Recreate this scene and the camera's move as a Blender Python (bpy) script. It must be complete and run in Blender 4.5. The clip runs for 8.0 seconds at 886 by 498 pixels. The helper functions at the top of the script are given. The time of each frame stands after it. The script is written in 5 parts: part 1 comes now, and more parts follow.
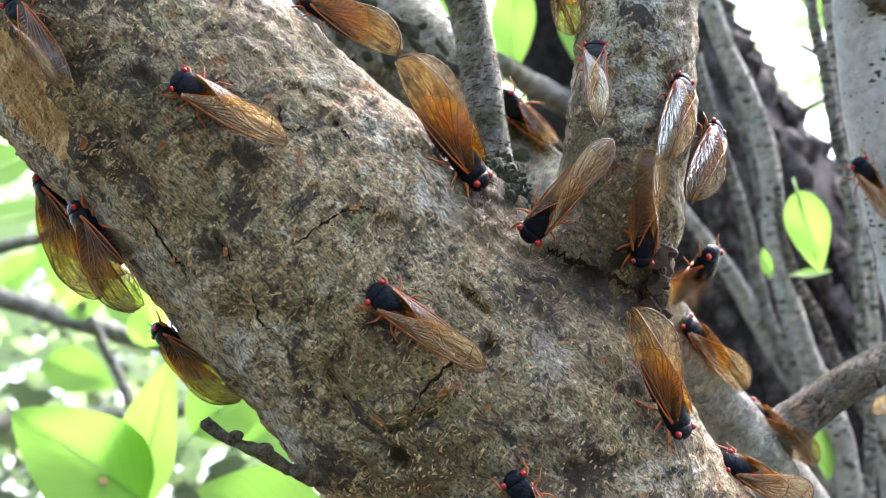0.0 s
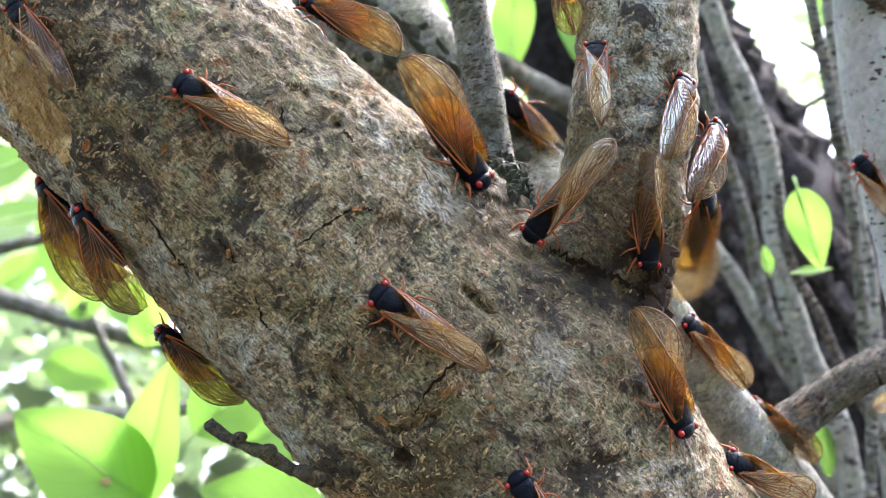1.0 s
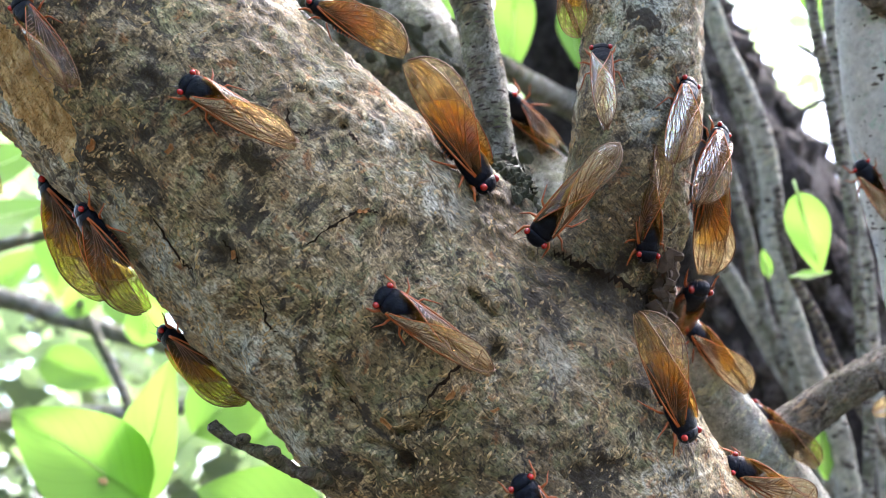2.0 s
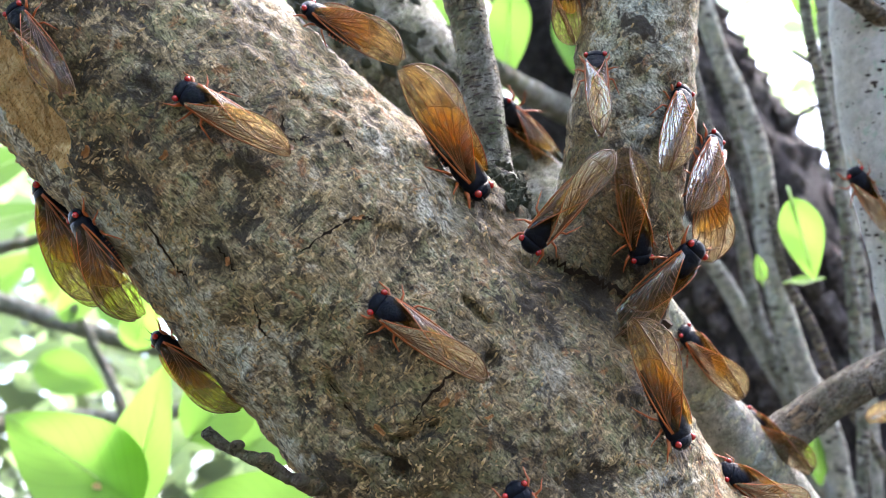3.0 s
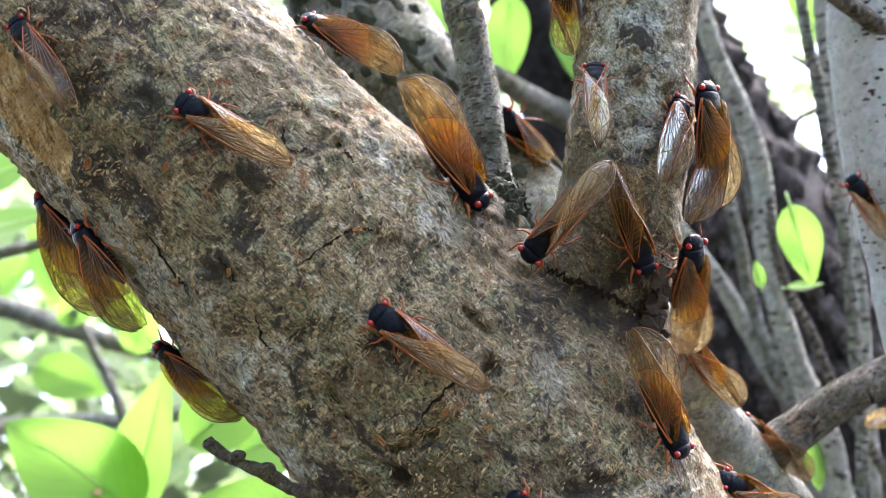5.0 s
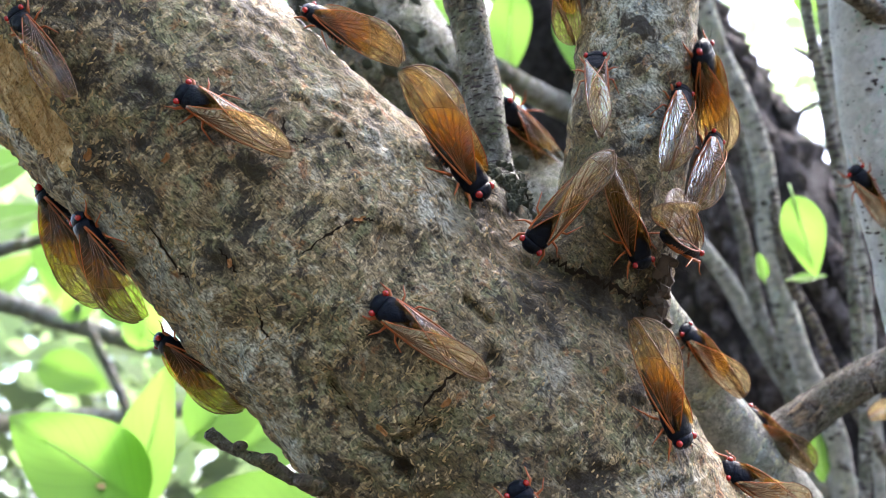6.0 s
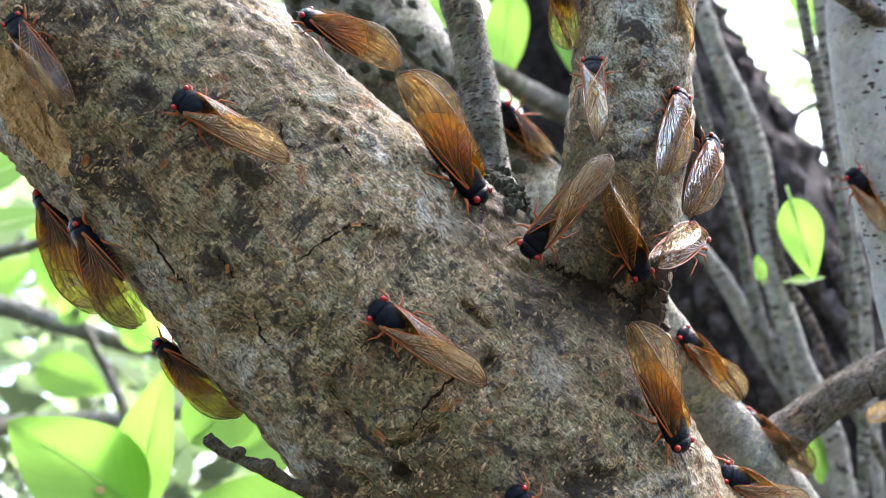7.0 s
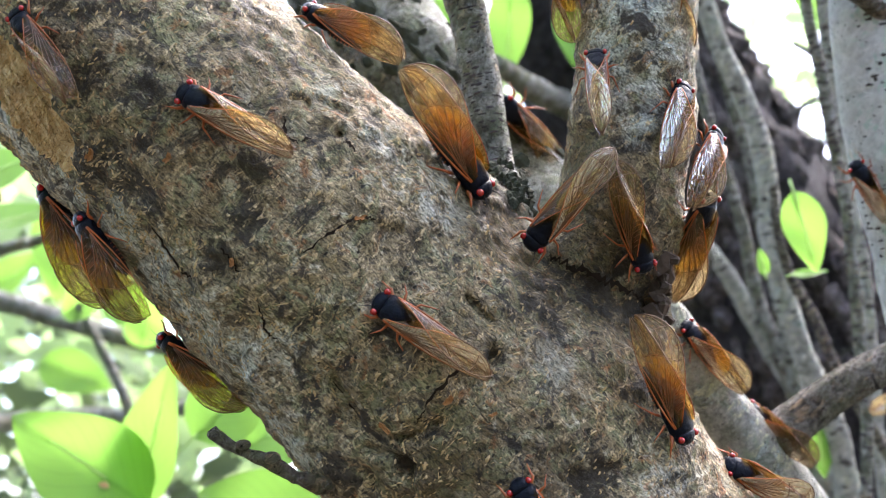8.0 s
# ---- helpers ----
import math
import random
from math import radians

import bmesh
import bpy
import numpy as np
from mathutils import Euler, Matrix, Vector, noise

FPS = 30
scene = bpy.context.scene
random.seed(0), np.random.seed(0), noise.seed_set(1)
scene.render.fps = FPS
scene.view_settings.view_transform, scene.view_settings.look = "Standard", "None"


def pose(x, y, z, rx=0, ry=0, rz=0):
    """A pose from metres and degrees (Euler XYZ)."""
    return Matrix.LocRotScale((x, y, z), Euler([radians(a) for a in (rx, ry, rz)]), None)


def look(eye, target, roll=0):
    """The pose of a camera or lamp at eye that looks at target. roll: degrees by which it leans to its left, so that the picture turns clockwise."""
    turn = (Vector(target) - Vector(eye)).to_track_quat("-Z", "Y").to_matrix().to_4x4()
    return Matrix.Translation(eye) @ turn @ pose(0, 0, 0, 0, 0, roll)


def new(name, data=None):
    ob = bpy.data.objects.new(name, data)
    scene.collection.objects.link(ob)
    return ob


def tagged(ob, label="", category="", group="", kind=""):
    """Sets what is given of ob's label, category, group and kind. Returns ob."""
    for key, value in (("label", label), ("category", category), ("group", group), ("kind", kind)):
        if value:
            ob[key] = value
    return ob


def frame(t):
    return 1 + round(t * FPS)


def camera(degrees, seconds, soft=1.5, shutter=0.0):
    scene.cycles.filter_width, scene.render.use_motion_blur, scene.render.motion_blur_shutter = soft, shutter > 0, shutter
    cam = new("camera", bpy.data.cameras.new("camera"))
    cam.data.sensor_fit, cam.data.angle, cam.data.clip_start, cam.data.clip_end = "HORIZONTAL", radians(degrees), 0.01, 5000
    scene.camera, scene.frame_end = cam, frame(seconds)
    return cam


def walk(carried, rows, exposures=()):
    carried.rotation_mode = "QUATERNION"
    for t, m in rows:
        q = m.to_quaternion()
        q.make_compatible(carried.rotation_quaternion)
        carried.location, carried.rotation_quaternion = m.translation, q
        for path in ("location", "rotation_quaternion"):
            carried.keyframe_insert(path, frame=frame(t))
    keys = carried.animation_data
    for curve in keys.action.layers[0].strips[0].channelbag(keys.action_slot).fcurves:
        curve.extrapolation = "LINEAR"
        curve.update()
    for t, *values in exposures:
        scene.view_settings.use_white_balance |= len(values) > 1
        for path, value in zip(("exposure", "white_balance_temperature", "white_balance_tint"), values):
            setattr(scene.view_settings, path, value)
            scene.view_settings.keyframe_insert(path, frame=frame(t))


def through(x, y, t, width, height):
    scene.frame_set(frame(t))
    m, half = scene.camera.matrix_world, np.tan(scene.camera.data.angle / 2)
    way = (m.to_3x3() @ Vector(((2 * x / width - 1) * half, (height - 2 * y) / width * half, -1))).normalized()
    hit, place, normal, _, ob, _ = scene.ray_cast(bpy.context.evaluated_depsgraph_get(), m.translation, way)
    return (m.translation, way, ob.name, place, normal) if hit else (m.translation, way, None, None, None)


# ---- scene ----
# ---- camera and its way ----
cam = camera(48.0, 8.0, soft=0.9, shutter=0.8)
cam.data.dof.use_dof = True
cam.data.dof.focus_distance = 0.28
cam.data.dof.aperture_fstop = 15.0
PATH = [
    (0, (0.00342, 0.00127, 1.49793), (-0.01775, 1.90426, 2.11288), -0.054),
    (0.5, (0.00266, 0.00184, 1.49743), (-0.01489, 1.9061, 2.10857), -0.168),
    (1, (0.00266, 0.00058, 1.49858), (-0.018, 1.90502, 2.10906), -0.314),
    (1.2, (0.00266, 0.00058, 1.49858), (-0.0316, 1.904, 2.1123), -0.3),
    (2.3, (-0.00086, 0.00049, 1.49946), (-0.005, 1.9051, 2.1096), 0.05),
    (2.5, (-0.00086, 0.00049, 1.49946), (-0.01861, 1.90262, 2.11719), 0.057),
    (3, (0, -0, 1.5), (0, 1.90211, 2.11803), -0),
    (3.5, (-0.00087, -0.00038, 1.49987), (-0.0036, 1.90306, 2.11381), 0.207),
    (4, (-0.00061, -0.00202, 1.50201), (-0.00684, 1.89812, 2.12606), -0.005),
    (4.5, (-0.0003, -0.00247, 1.50224), (-0.00485, 1.90002, 2.1191), -0.011),
    (4.7, (-0.0003, -0.00247, 1.50224), (-0.00035, 1.898, 2.1256), -0.02),
    (5.8, (0.00051, -0.00126, 1.50054), (-0.0008, 1.9034, 2.1107), -0.2),
    (6, (0.00051, -0.00126, 1.50054), (-0.00531, 1.90237, 2.11386), -0.213),
    (6.5, (0.00045, -0.00082, 1.50041), (-0.00475, 1.90419, 2.10945), -0.367),
    (7, (0.0007, -0.00174, 1.5015), (-0.00181, 1.90123, 2.11689), -0.392),
    (7.5, (-0.00118, -0.00158, 1.50066), (-0.01063, 1.90503, 2.10458), -0.421),
    (8, (0.00032, -0.00183, 1.50076), (-0.00687, 1.90374, 2.10798), -0.513),
]
walk(cam, [(t, look(eye, target, roll)) for t, eye, target, roll in PATH], [(0, 3.44, 6150, 16), (4.5, 3.42, 6150, 16), (6, 3.31, 6150, 16), (8, 3.31, 6150, 16)])

# ---- sky and sun ----
world = bpy.data.worlds.new("sky")
scene.world = world
world.use_nodes = True
wn, wl = world.node_tree.nodes, world.node_tree.links
sky = wn.new("ShaderNodeTexSky")
sky.sky_type = "NISHITA"
sky.sun_disc = False
sky.sun_elevation = radians(62)
sky.sun_rotation = radians(50)
sky.air_density, sky.dust_density = 1.0, 4.0
haze = wn.new("ShaderNodeHueSaturation")
haze.inputs["Saturation"].default_value = 0.9
wl.new(sky.outputs[0], haze.inputs["Color"])
wl.new(haze.outputs[0], wn["Background"].inputs["Color"])
wn["Background"].inputs["Strength"].default_value = 0.15
sun = new("sun", bpy.data.lights.new("sun", "SUN"))
sun.data.energy, sun.data.angle, sun.data.color = 0.85, radians(45), (1.0, 0.97, 0.93)
sun.matrix_world = look((0.95, 0.8, 2.33), (0, 0, 0))

# ---- the tree's own axes: u to the right, w away, v up along the lean ----
TILT = radians(18)
BASE = Matrix.Translation((0, 0.26274, 1.58537)) @ Matrix.Rotation(TILT, 4, "X")
rng = random.Random(7)
nrng = np.random.RandomState(11)


# ---- materials ----
def material(name):
    m = bpy.data.materials.new(name)
    m.use_nodes = True
    n = m.node_tree.nodes
    return m, n, m.node_tree.links, n["Principled BSDF"]


def noise_node(n, l, coord, scale, detail=4.0, rough=0.55, distort=0.0, stretch=None):
    if stretch:
        mp = n.new("ShaderNodeMapping")
        mp.inputs["Scale"].default_value = stretch
        l.new(coord, mp.inputs["Vector"])
        coord = mp.outputs[0]
    t = n.new("ShaderNodeTexNoise")
    t.inputs["Scale"].default_value, t.inputs["Detail"].default_value = scale, detail
    t.inputs["Roughness"].default_value, t.inputs["Distortion"].default_value = rough, distort
    l.new(coord, t.inputs["Vector"])
    return t.outputs["Fac"]


def ramp(n, l, fac, *stops):
    r = n.new("ShaderNodeValToRGB")
    e = r.color_ramp.elements
    while len(e) < len(stops):
        e.new(0.5)
    for k, (p, c) in zip(e, stops):
        k.position = p
        k.color = (c, c, c, 1) if isinstance(c, (int, float)) else (*c, 1)
    l.new(fac, r.inputs[0])
    return r.outputs[0]


def mix(n, l, fac, a, b, how="MIX"):
    m = n.new("ShaderNodeMix")
    m.data_type, m.blend_type = "RGBA", how
    for sock, v in ((m.inputs[0], fac), (m.inputs[6], a), (m.inputs[7], b)):
        if isinstance(v, (int, float)):
            sock.default_value = v
        elif isinstance(v, tuple):
            sock.default_value = (*v, 1)
        else:
            l.new(v, sock)
    return m.outputs[2]


def maths(n, l, how, a, b=0.0):
    m = n.new("ShaderNodeMath")
    m.operation = how
    for sock, v in ((m.inputs[0], a), (m.inputs[1], b)):
        if isinstance(v, (int, float)):
            sock.default_value = v
        else:
            l.new(v, sock)
    return m.outputs[0]


def bump(n, l, height, strength, distance, normal=None):
    b = n.new("ShaderNodeBump")
    b.inputs["Strength"].default_value, b.inputs["Distance"].default_value = strength, distance
    l.new(height, b.inputs["Height"])
    if normal is not None:
        l.new(normal, b.inputs["Normal"])
    return b.outputs[0]


def bark_material(name, brown, grey, lichen_side=0.0, dark=0.35, grain=900.0, rough=1.0, clean=1.0):
    """Apple bark: brown cork with short corky dashes, a grey lichen crust on the weather side, algae, black specks."""
    m, n, l, p = material(name)
    co = n.new("ShaderNodeTexCoord").outputs["Object"]
    turn = n.new("ShaderNodeMapping")
    turn.inputs["Rotation"].default_value = (0, radians(45), 0)
    l.new(co, turn.inputs["Vector"])
    along = turn.outputs[0]
    big = noise_node(n, l, co, 30, 6, 0.62, 0.8)
    mid = noise_node(n, l, co, 150, 8, 0.68, 0.8)
    fine = noise_node(n, l, co, grain * 0.75, 8, 0.8, 0.4)
    dash = noise_node(n, l, along, 330, 5, 0.6, 0.4, (0.33, 1.0, 1.0))
    def hue(r, g, b_):
        return tuple(min(1.0, c * f) for c, f in zip(brown, (r, g, b_)))
    def patch(scale, lo, hi, most, warp=1.2):
        return ramp(n, l, noise_node(n, l, co, scale, 7, 0.7, warp), (lo, 0), (hi, most))
    col = mix(n, l, ramp(n, l, mid, (0.36, 0), (0.64, 1)), hue(1 - 0.6 * clean, 1 - 0.63 * clean, 1 - 0.65 * clean), hue(1.4, 1.4, 1.4))
    col = mix(n, l, patch(95, 0.5, 0.58, 0.75), col, hue(0.75, 0.98, 0.85))
    col = mix(n, l, patch(140, 0.55, 0.62, 0.75), col, hue(1.75, 2.1, 2.7))
    col = mix(n, l, patch(70, 0.56, 0.64, 0.5), col, hue(1.1, 0.9, 0.7))
    col = mix(n, l, patch(180, 0.56, 0.62, 0.9 * clean), col, hue(0.2, 0.2, 0.22))
    col = mix(n, l, ramp(n, l, dash, (0.53, 0), (0.6, 0.95)), col, hue(2.2, 2.0, 1.6))
    col = mix(n, l, ramp(n, l, fine, (0.4, 0.8 * clean), (0.5, 0)), col, hue(0.3, 0.3, 0.3))
    # lichen crust on the upper side
    sep = n.new("ShaderNodeSeparateXYZ")
    l.new(co, sep.inputs[0])
    weather = maths(n, l, "ADD", maths(n, l, "MULTIPLY", sep.outputs[0], 1.2), maths(n, l, "MULTIPLY", sep.outputs[2], 1.4))
    side = maths(n, l, "MULTIPLY", maths(n, l, "ADD", weather, 0.012), 3.4 * lichen_side)
    crust = maths(n, l, "ADD", maths(n, l, "ADD", big, side), maths(n, l, "MULTIPLY", mid, 0.7))
    crust = maths(n, l, "ADD", crust, maths(n, l, "MULTIPLY", fine, 0.3))
    bloom = ramp(n, l, maths(n, l, "MULTIPLY", crust, 0.5), (0.6, 0), (0.76, 0.6 * lichen_side))
    crust = ramp(n, l, crust, (0.9, 0), (1.1, 0.9))
    tone = noise_node(n, l, co, 85, 6, 0.7, 1.0)
    gtone = mix(n, l, ramp(n, l, tone, (0.4, 0), (0.6, 1)), tuple(min(1, c * 1.3) for c in grey), tuple(c * (1 - (1 - f) * clean) for c, f in zip(grey, (0.46, 0.5, 0.36))))
    gtone = mix(n, l, ramp(n, l, fine, (0.4, 0.9 * clean), (0.53, 0)), gtone, tuple(c * 0.32 for c in grey))
    gtone = mix(n, l, bloom, gtone, tuple(min(0.85, c * 1.3) for c in grey))
    col = mix(n, l, crust, col, gtone)
    dirt = maths(n, l, "MULTIPLY", patch(130, 0.55, 0.61, 0.85 * clean), maths(n, l, "SUBTRACT", 1.0, maths(n, l, "MULTIPLY", crust, 0.55)))
    col = mix(n, l, dirt, col, hue(0.4, 0.45, 0.42))
    ve = n.new("ShaderNodeTexVoronoi")
    ve.feature = "DISTANCE_TO_EDGE"
    ve.inputs["Scale"].default_value = 150
    warp = n.new("ShaderNodeMix")
    warp.data_type = "VECTOR"
    warp.inputs[0].default_value = 0.012
    l.new(along, warp.inputs[4])
    nz = n.new("ShaderNodeTexNoise")
    nz.inputs["Scale"].default_value, nz.inputs["Detail"].default_value = 240, 5
    l.new(co, nz.inputs["Vector"])
    l.new(nz.outputs["Color"], warp.inputs[5])
    l.new(warp.outputs[1], ve.inputs["Vector"])
    crack = maths(n, l, "MULTIPLY", ramp(n, l, ve.outputs["Distance"], (0.0, 1), (0.07, 0)), ramp(n, l, big, (0.44, 0), (0.58, 0.85 * clean)))
    col = mix(n, l, crack, col, hue(0.18, 0.17, 0.16))
    cream = ramp(n, l, noise_node(n, l, co, 260, 6, 0.7, 1.5), (0.58, 0), (0.68, 0.6))
    col = mix(n, l, cream, col, tuple(min(1, c * 1.15) for c in grey))
    algae = ramp(n, l, noise_node(n, l, co, 55, 7, 0.72, 0.6), (0.5, 0), (0.66, 0.7 * clean))
    col = mix(n, l, algae, col, tuple(c * f for c, f in zip(brown, (0.85, 1.15, 0.75))))
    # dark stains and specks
    stain = ramp(n, l, noise_node(n, l, co, 75, 5, 0.6, 1.2), (0.59, 0), (0.68, min(1.0, dark * 2.2) * clean))
    col = mix(n, l, stain, col, tuple(c * 0.16 for c in brown))
    # pits darkened in the colour, standing for the shade inside them
    pit = noise_node(n, l, along, 430, 8, 0.8, 0.6, (0.45, 1.0, 1.0))
    col = mix(n, l, 0.3 + 0.7 * clean, col, ramp(n, l, pit, (0.36, 0.45), (0.48, 0.95), (0.56, 1.05), (0.66, 1.4)), "MULTIPLY")
    vo = n.new("ShaderNodeTexVoronoi")
    vo.inputs["Scale"].default_value = 420
    vo.inputs["Randomness"].default_value = 1.0
    wig = n.new("ShaderNodeMapping")
    wig.inputs["Scale"].default_value = (0.6, 1.0, 1.0)
    l.new(along, wig.inputs["Vector"])
    l.new(wig.outputs[0], vo.inputs["Vector"])
    speck = ramp(n, l, maths(n, l, "ADD", vo.outputs["Distance"], maths(n, l, "MULTIPLY", mid, 0.9)), (0.52, 0.95), (0.6, 0))
    col = mix(n, l, speck, col, (0.025, 0.02, 0.016))
    l.new(col, p.inputs["Base Color"])
    p.inputs["Specular IOR Level"].default_value = 0.12
    l.new(ramp(n, l, fine, (0.3, 0.55), (0.7, 0.9)), p.inputs["Roughness"])
    h = maths(n, l, "ADD", maths(n, l, "MULTIPLY", fine, 0.8), maths(n, l, "ADD", maths(n, l, "MULTIPLY", mid, 1.6), maths(n, l, "MULTIPLY", dash, 0.8)))
    h = maths(n, l, "SUBTRACT", maths(n, l, "ADD", h, maths(n, l, "MULTIPLY", pit, 1.4)), maths(n, l, "ADD", maths(n, l, "MULTIPLY", crack, 0.6), maths(n, l, "MULTIPLY", speck, 0.6)))
    l.new(bump(n, l, h, rough, 0.005), p.inputs["Normal"])
    return m


def plain(name, colour, rough=0.5, metal=0.0, vary=0.25, scale=600, spec=0.5, bumpy=0.0002):
    m, n, l, p = material(name)
    co = n.new("ShaderNodeTexCoord").outputs["Object"]
    f = noise_node(n, l, co, scale, 4, 0.6)
    l.new(mix(n, l, f, tuple(c * (1 - vary) for c in colour), tuple(min(1, c * (1 + vary)) for c in colour)), p.inputs["Base Color"])
    p.inputs["Roughness"].default_value, p.inputs["Metallic"].default_value = rough, metal
    p.inputs["Specular IOR Level"].default_value = spec
    if bumpy:
        l.new(bump(n, l, f, 0.6, bumpy), p.inputs["Normal"])
    return m


def leaf_material(name, colour, through):
    m, n, l, p = material(name)
    uv = n.new("ShaderNodeTexCoord").outputs["UV"]
    ob = n.new("ShaderNodeTexCoord").outputs["Object"]
    sep = n.new("ShaderNodeSeparateXYZ")
    l.new(uv, sep.inputs[0])
    # side veins that run slantwise off the midrib
    off = maths(n, l, "ABSOLUTE", maths(n, l, "SUBTRACT", sep.outputs[1], 0.5))
    run = maths(n, l, "SUBTRACT", maths(n, l, "MULTIPLY", sep.outputs[0], 8.0), maths(n, l, "MULTIPLY", off, 7.0))
    vein = ramp(n, l, maths(n, l, "PINGPONG", run, 0.5), (0.0, 1), (0.09, 0))
    rib = ramp(n, l, off, (0.012, 1), (0.03, 0))
    lines = maths(n, l, "MAXIMUM", vein, rib)
    tone = noise_node(n, l, ob, 40, 5)
    isl = n.new("ShaderNodeNewGeometry").outputs["Random Per Island"]
    c1 = mix(n, l, tone, tuple(c * 0.8 for c in colour), tuple(c * 1.2 for c in colour))
    c1 = mix(n, l, maths(n, l, "MULTIPLY", isl, 0.5), c1, tuple(c * f for c, f in zip(colour, (1.5, 1.15, 0.8))))
    c1 = mix(n, l, maths(n, l, "MULTIPLY", lines, 0.35), c1, tuple(min(1, c * 1.7) for c in colour))
    l.new(c1, p.inputs["Base Color"])
    p.inputs["Roughness"].default_value = 0.5
    tr = n.new("ShaderNodeBsdfTranslucent")
    t1 = mix(n, l, maths(n, l, "MULTIPLY", lines, 0.7), through, tuple(c * 0.6 for c in through))
    t1 = mix(n, l, maths(n, l, "MULTIPLY", isl, 0.5), t1, tuple(min(1, c * f) for c, f in zip(through, (1.2, 1.05, 1.0))))
    l.new(t1, tr.inputs["Color"])
    mx = n.new("ShaderNodeMixShader")
    mx.inputs[0].default_value = 0.6
    l.new(p.outputs[0], mx.inputs[1])
    l.new(tr.outputs[0], mx.inputs[2])
    l.new(mx.outputs[0], n["Material Output"].inputs[0])
    l.new(bump(n, l, lines, 0.4, 0.0008), p.inputs["Normal"])
    return m


def wing_material(name, film_near, film_far, see_near, see_far, clear_near, clear_far, gloss, net=1.0):
    """A thin membrane: tinted and see-through, amber towards the root, netted with fine cells, with a wet gloss."""
    m, n, l, p = material(name)
    uv = n.new("ShaderNodeTexCoord").outputs["UV"]
    sep = n.new("ShaderNodeSeparateXYZ")
    l.new(uv, sep.inputs[0])
    ob = n.new("ShaderNodeTexCoord").outputs["Object"]
    wob = noise_node(n, l, ob, 420, 5, 0.6)
    s = maths(n, l, "ADD", sep.outputs[0], maths(n, l, "MULTIPLY", maths(n, l, "SUBTRACT", wob, 0.5), 0.1))
    # the fine net of cells
    wide = n.new("ShaderNodeMapping")
    wide.inputs["Scale"].default_value = (12, 13, 1)
    l.new(uv, wide.inputs["Vector"])
    cell = n.new("ShaderNodeTexVoronoi")
    cell.feature = "DISTANCE_TO_EDGE"
    cell.inputs["Scale"].default_value = 1.0
    l.new(wide.outputs[0], cell.inputs["Vector"])
    line = ramp(n, l, cell.outputs["Distance"], (0.05, 1), (0.2, 0))
    pillow = ramp(n, l, cell.outputs["Distance"], (0.0, 0), (0.35, 1))
    line = maths(n, l, "MULTIPLY", line, ramp(n, l, s, (0.3, 0.25 * net), (0.62, 0.75 * net)))
    tint = ramp(n, l, s, (0.1, film_near), (0.75, film_far))
    tint = mix(n, l, line, tint, (0.09, 0.045, 0.015))
    body = n.new("ShaderNodeBsdfDiffuse")
    l.new(tint, body.inputs[0])
    tr = n.new("ShaderNodeBsdfTranslucent")
    l.new(tint, tr.inputs[0])
    skin = n.new("ShaderNodeMixShader")
    skin.inputs[0].default_value = 0.9
    l.new(body.outputs[0], skin.inputs[1])
    l.new(tr.outputs[0], skin.inputs[2])
    see = n.new("ShaderNodeBsdfTransparent")
    l.new(mix(n, l, line, ramp(n, l, s, (0.15, see_near), (0.72, see_far)), (0.3, 0.17, 0.07)), see.inputs[0])
    a = n.new("ShaderNodeMixShader")
    l.new(ramp(n, l, s, (0.15, clear_near), (0.7, clear_far)), a.inputs[0])
    l.new(skin.outputs[0], a.inputs[1])
    l.new(see.outputs[0], a.inputs[2])
    g = n.new("ShaderNodeBsdfGlossy")
    g.inputs["Color"].default_value = (1.0, 0.93, 0.87, 1)
    g.inputs["Roughness"].default_value = 0.2
    ripple = bump(n, l, pillow, 0.6, 0.0005)
    l.new(bump(n, l, wob, 0.3, 0.0008, ripple), g.inputs["Normal"])
    lw = n.new("ShaderNodeLayerWeight")
    lw.inputs["Blend"].default_value = 0.36
    b = n.new("ShaderNodeMixShader")
    l.new(maths(n, l, "ADD", maths(n, l, "MULTIPLY", lw.outputs["Fresnel"], 0.6 if gloss > 0.005 else 0.2), gloss), b.inputs[0])
    l.new(a.outputs[0], b.inputs[1])
    l.new(g.outputs[0], b.inputs[2])
    l.new(b.outputs[0], n["Material Output"].inputs[0])
    return m


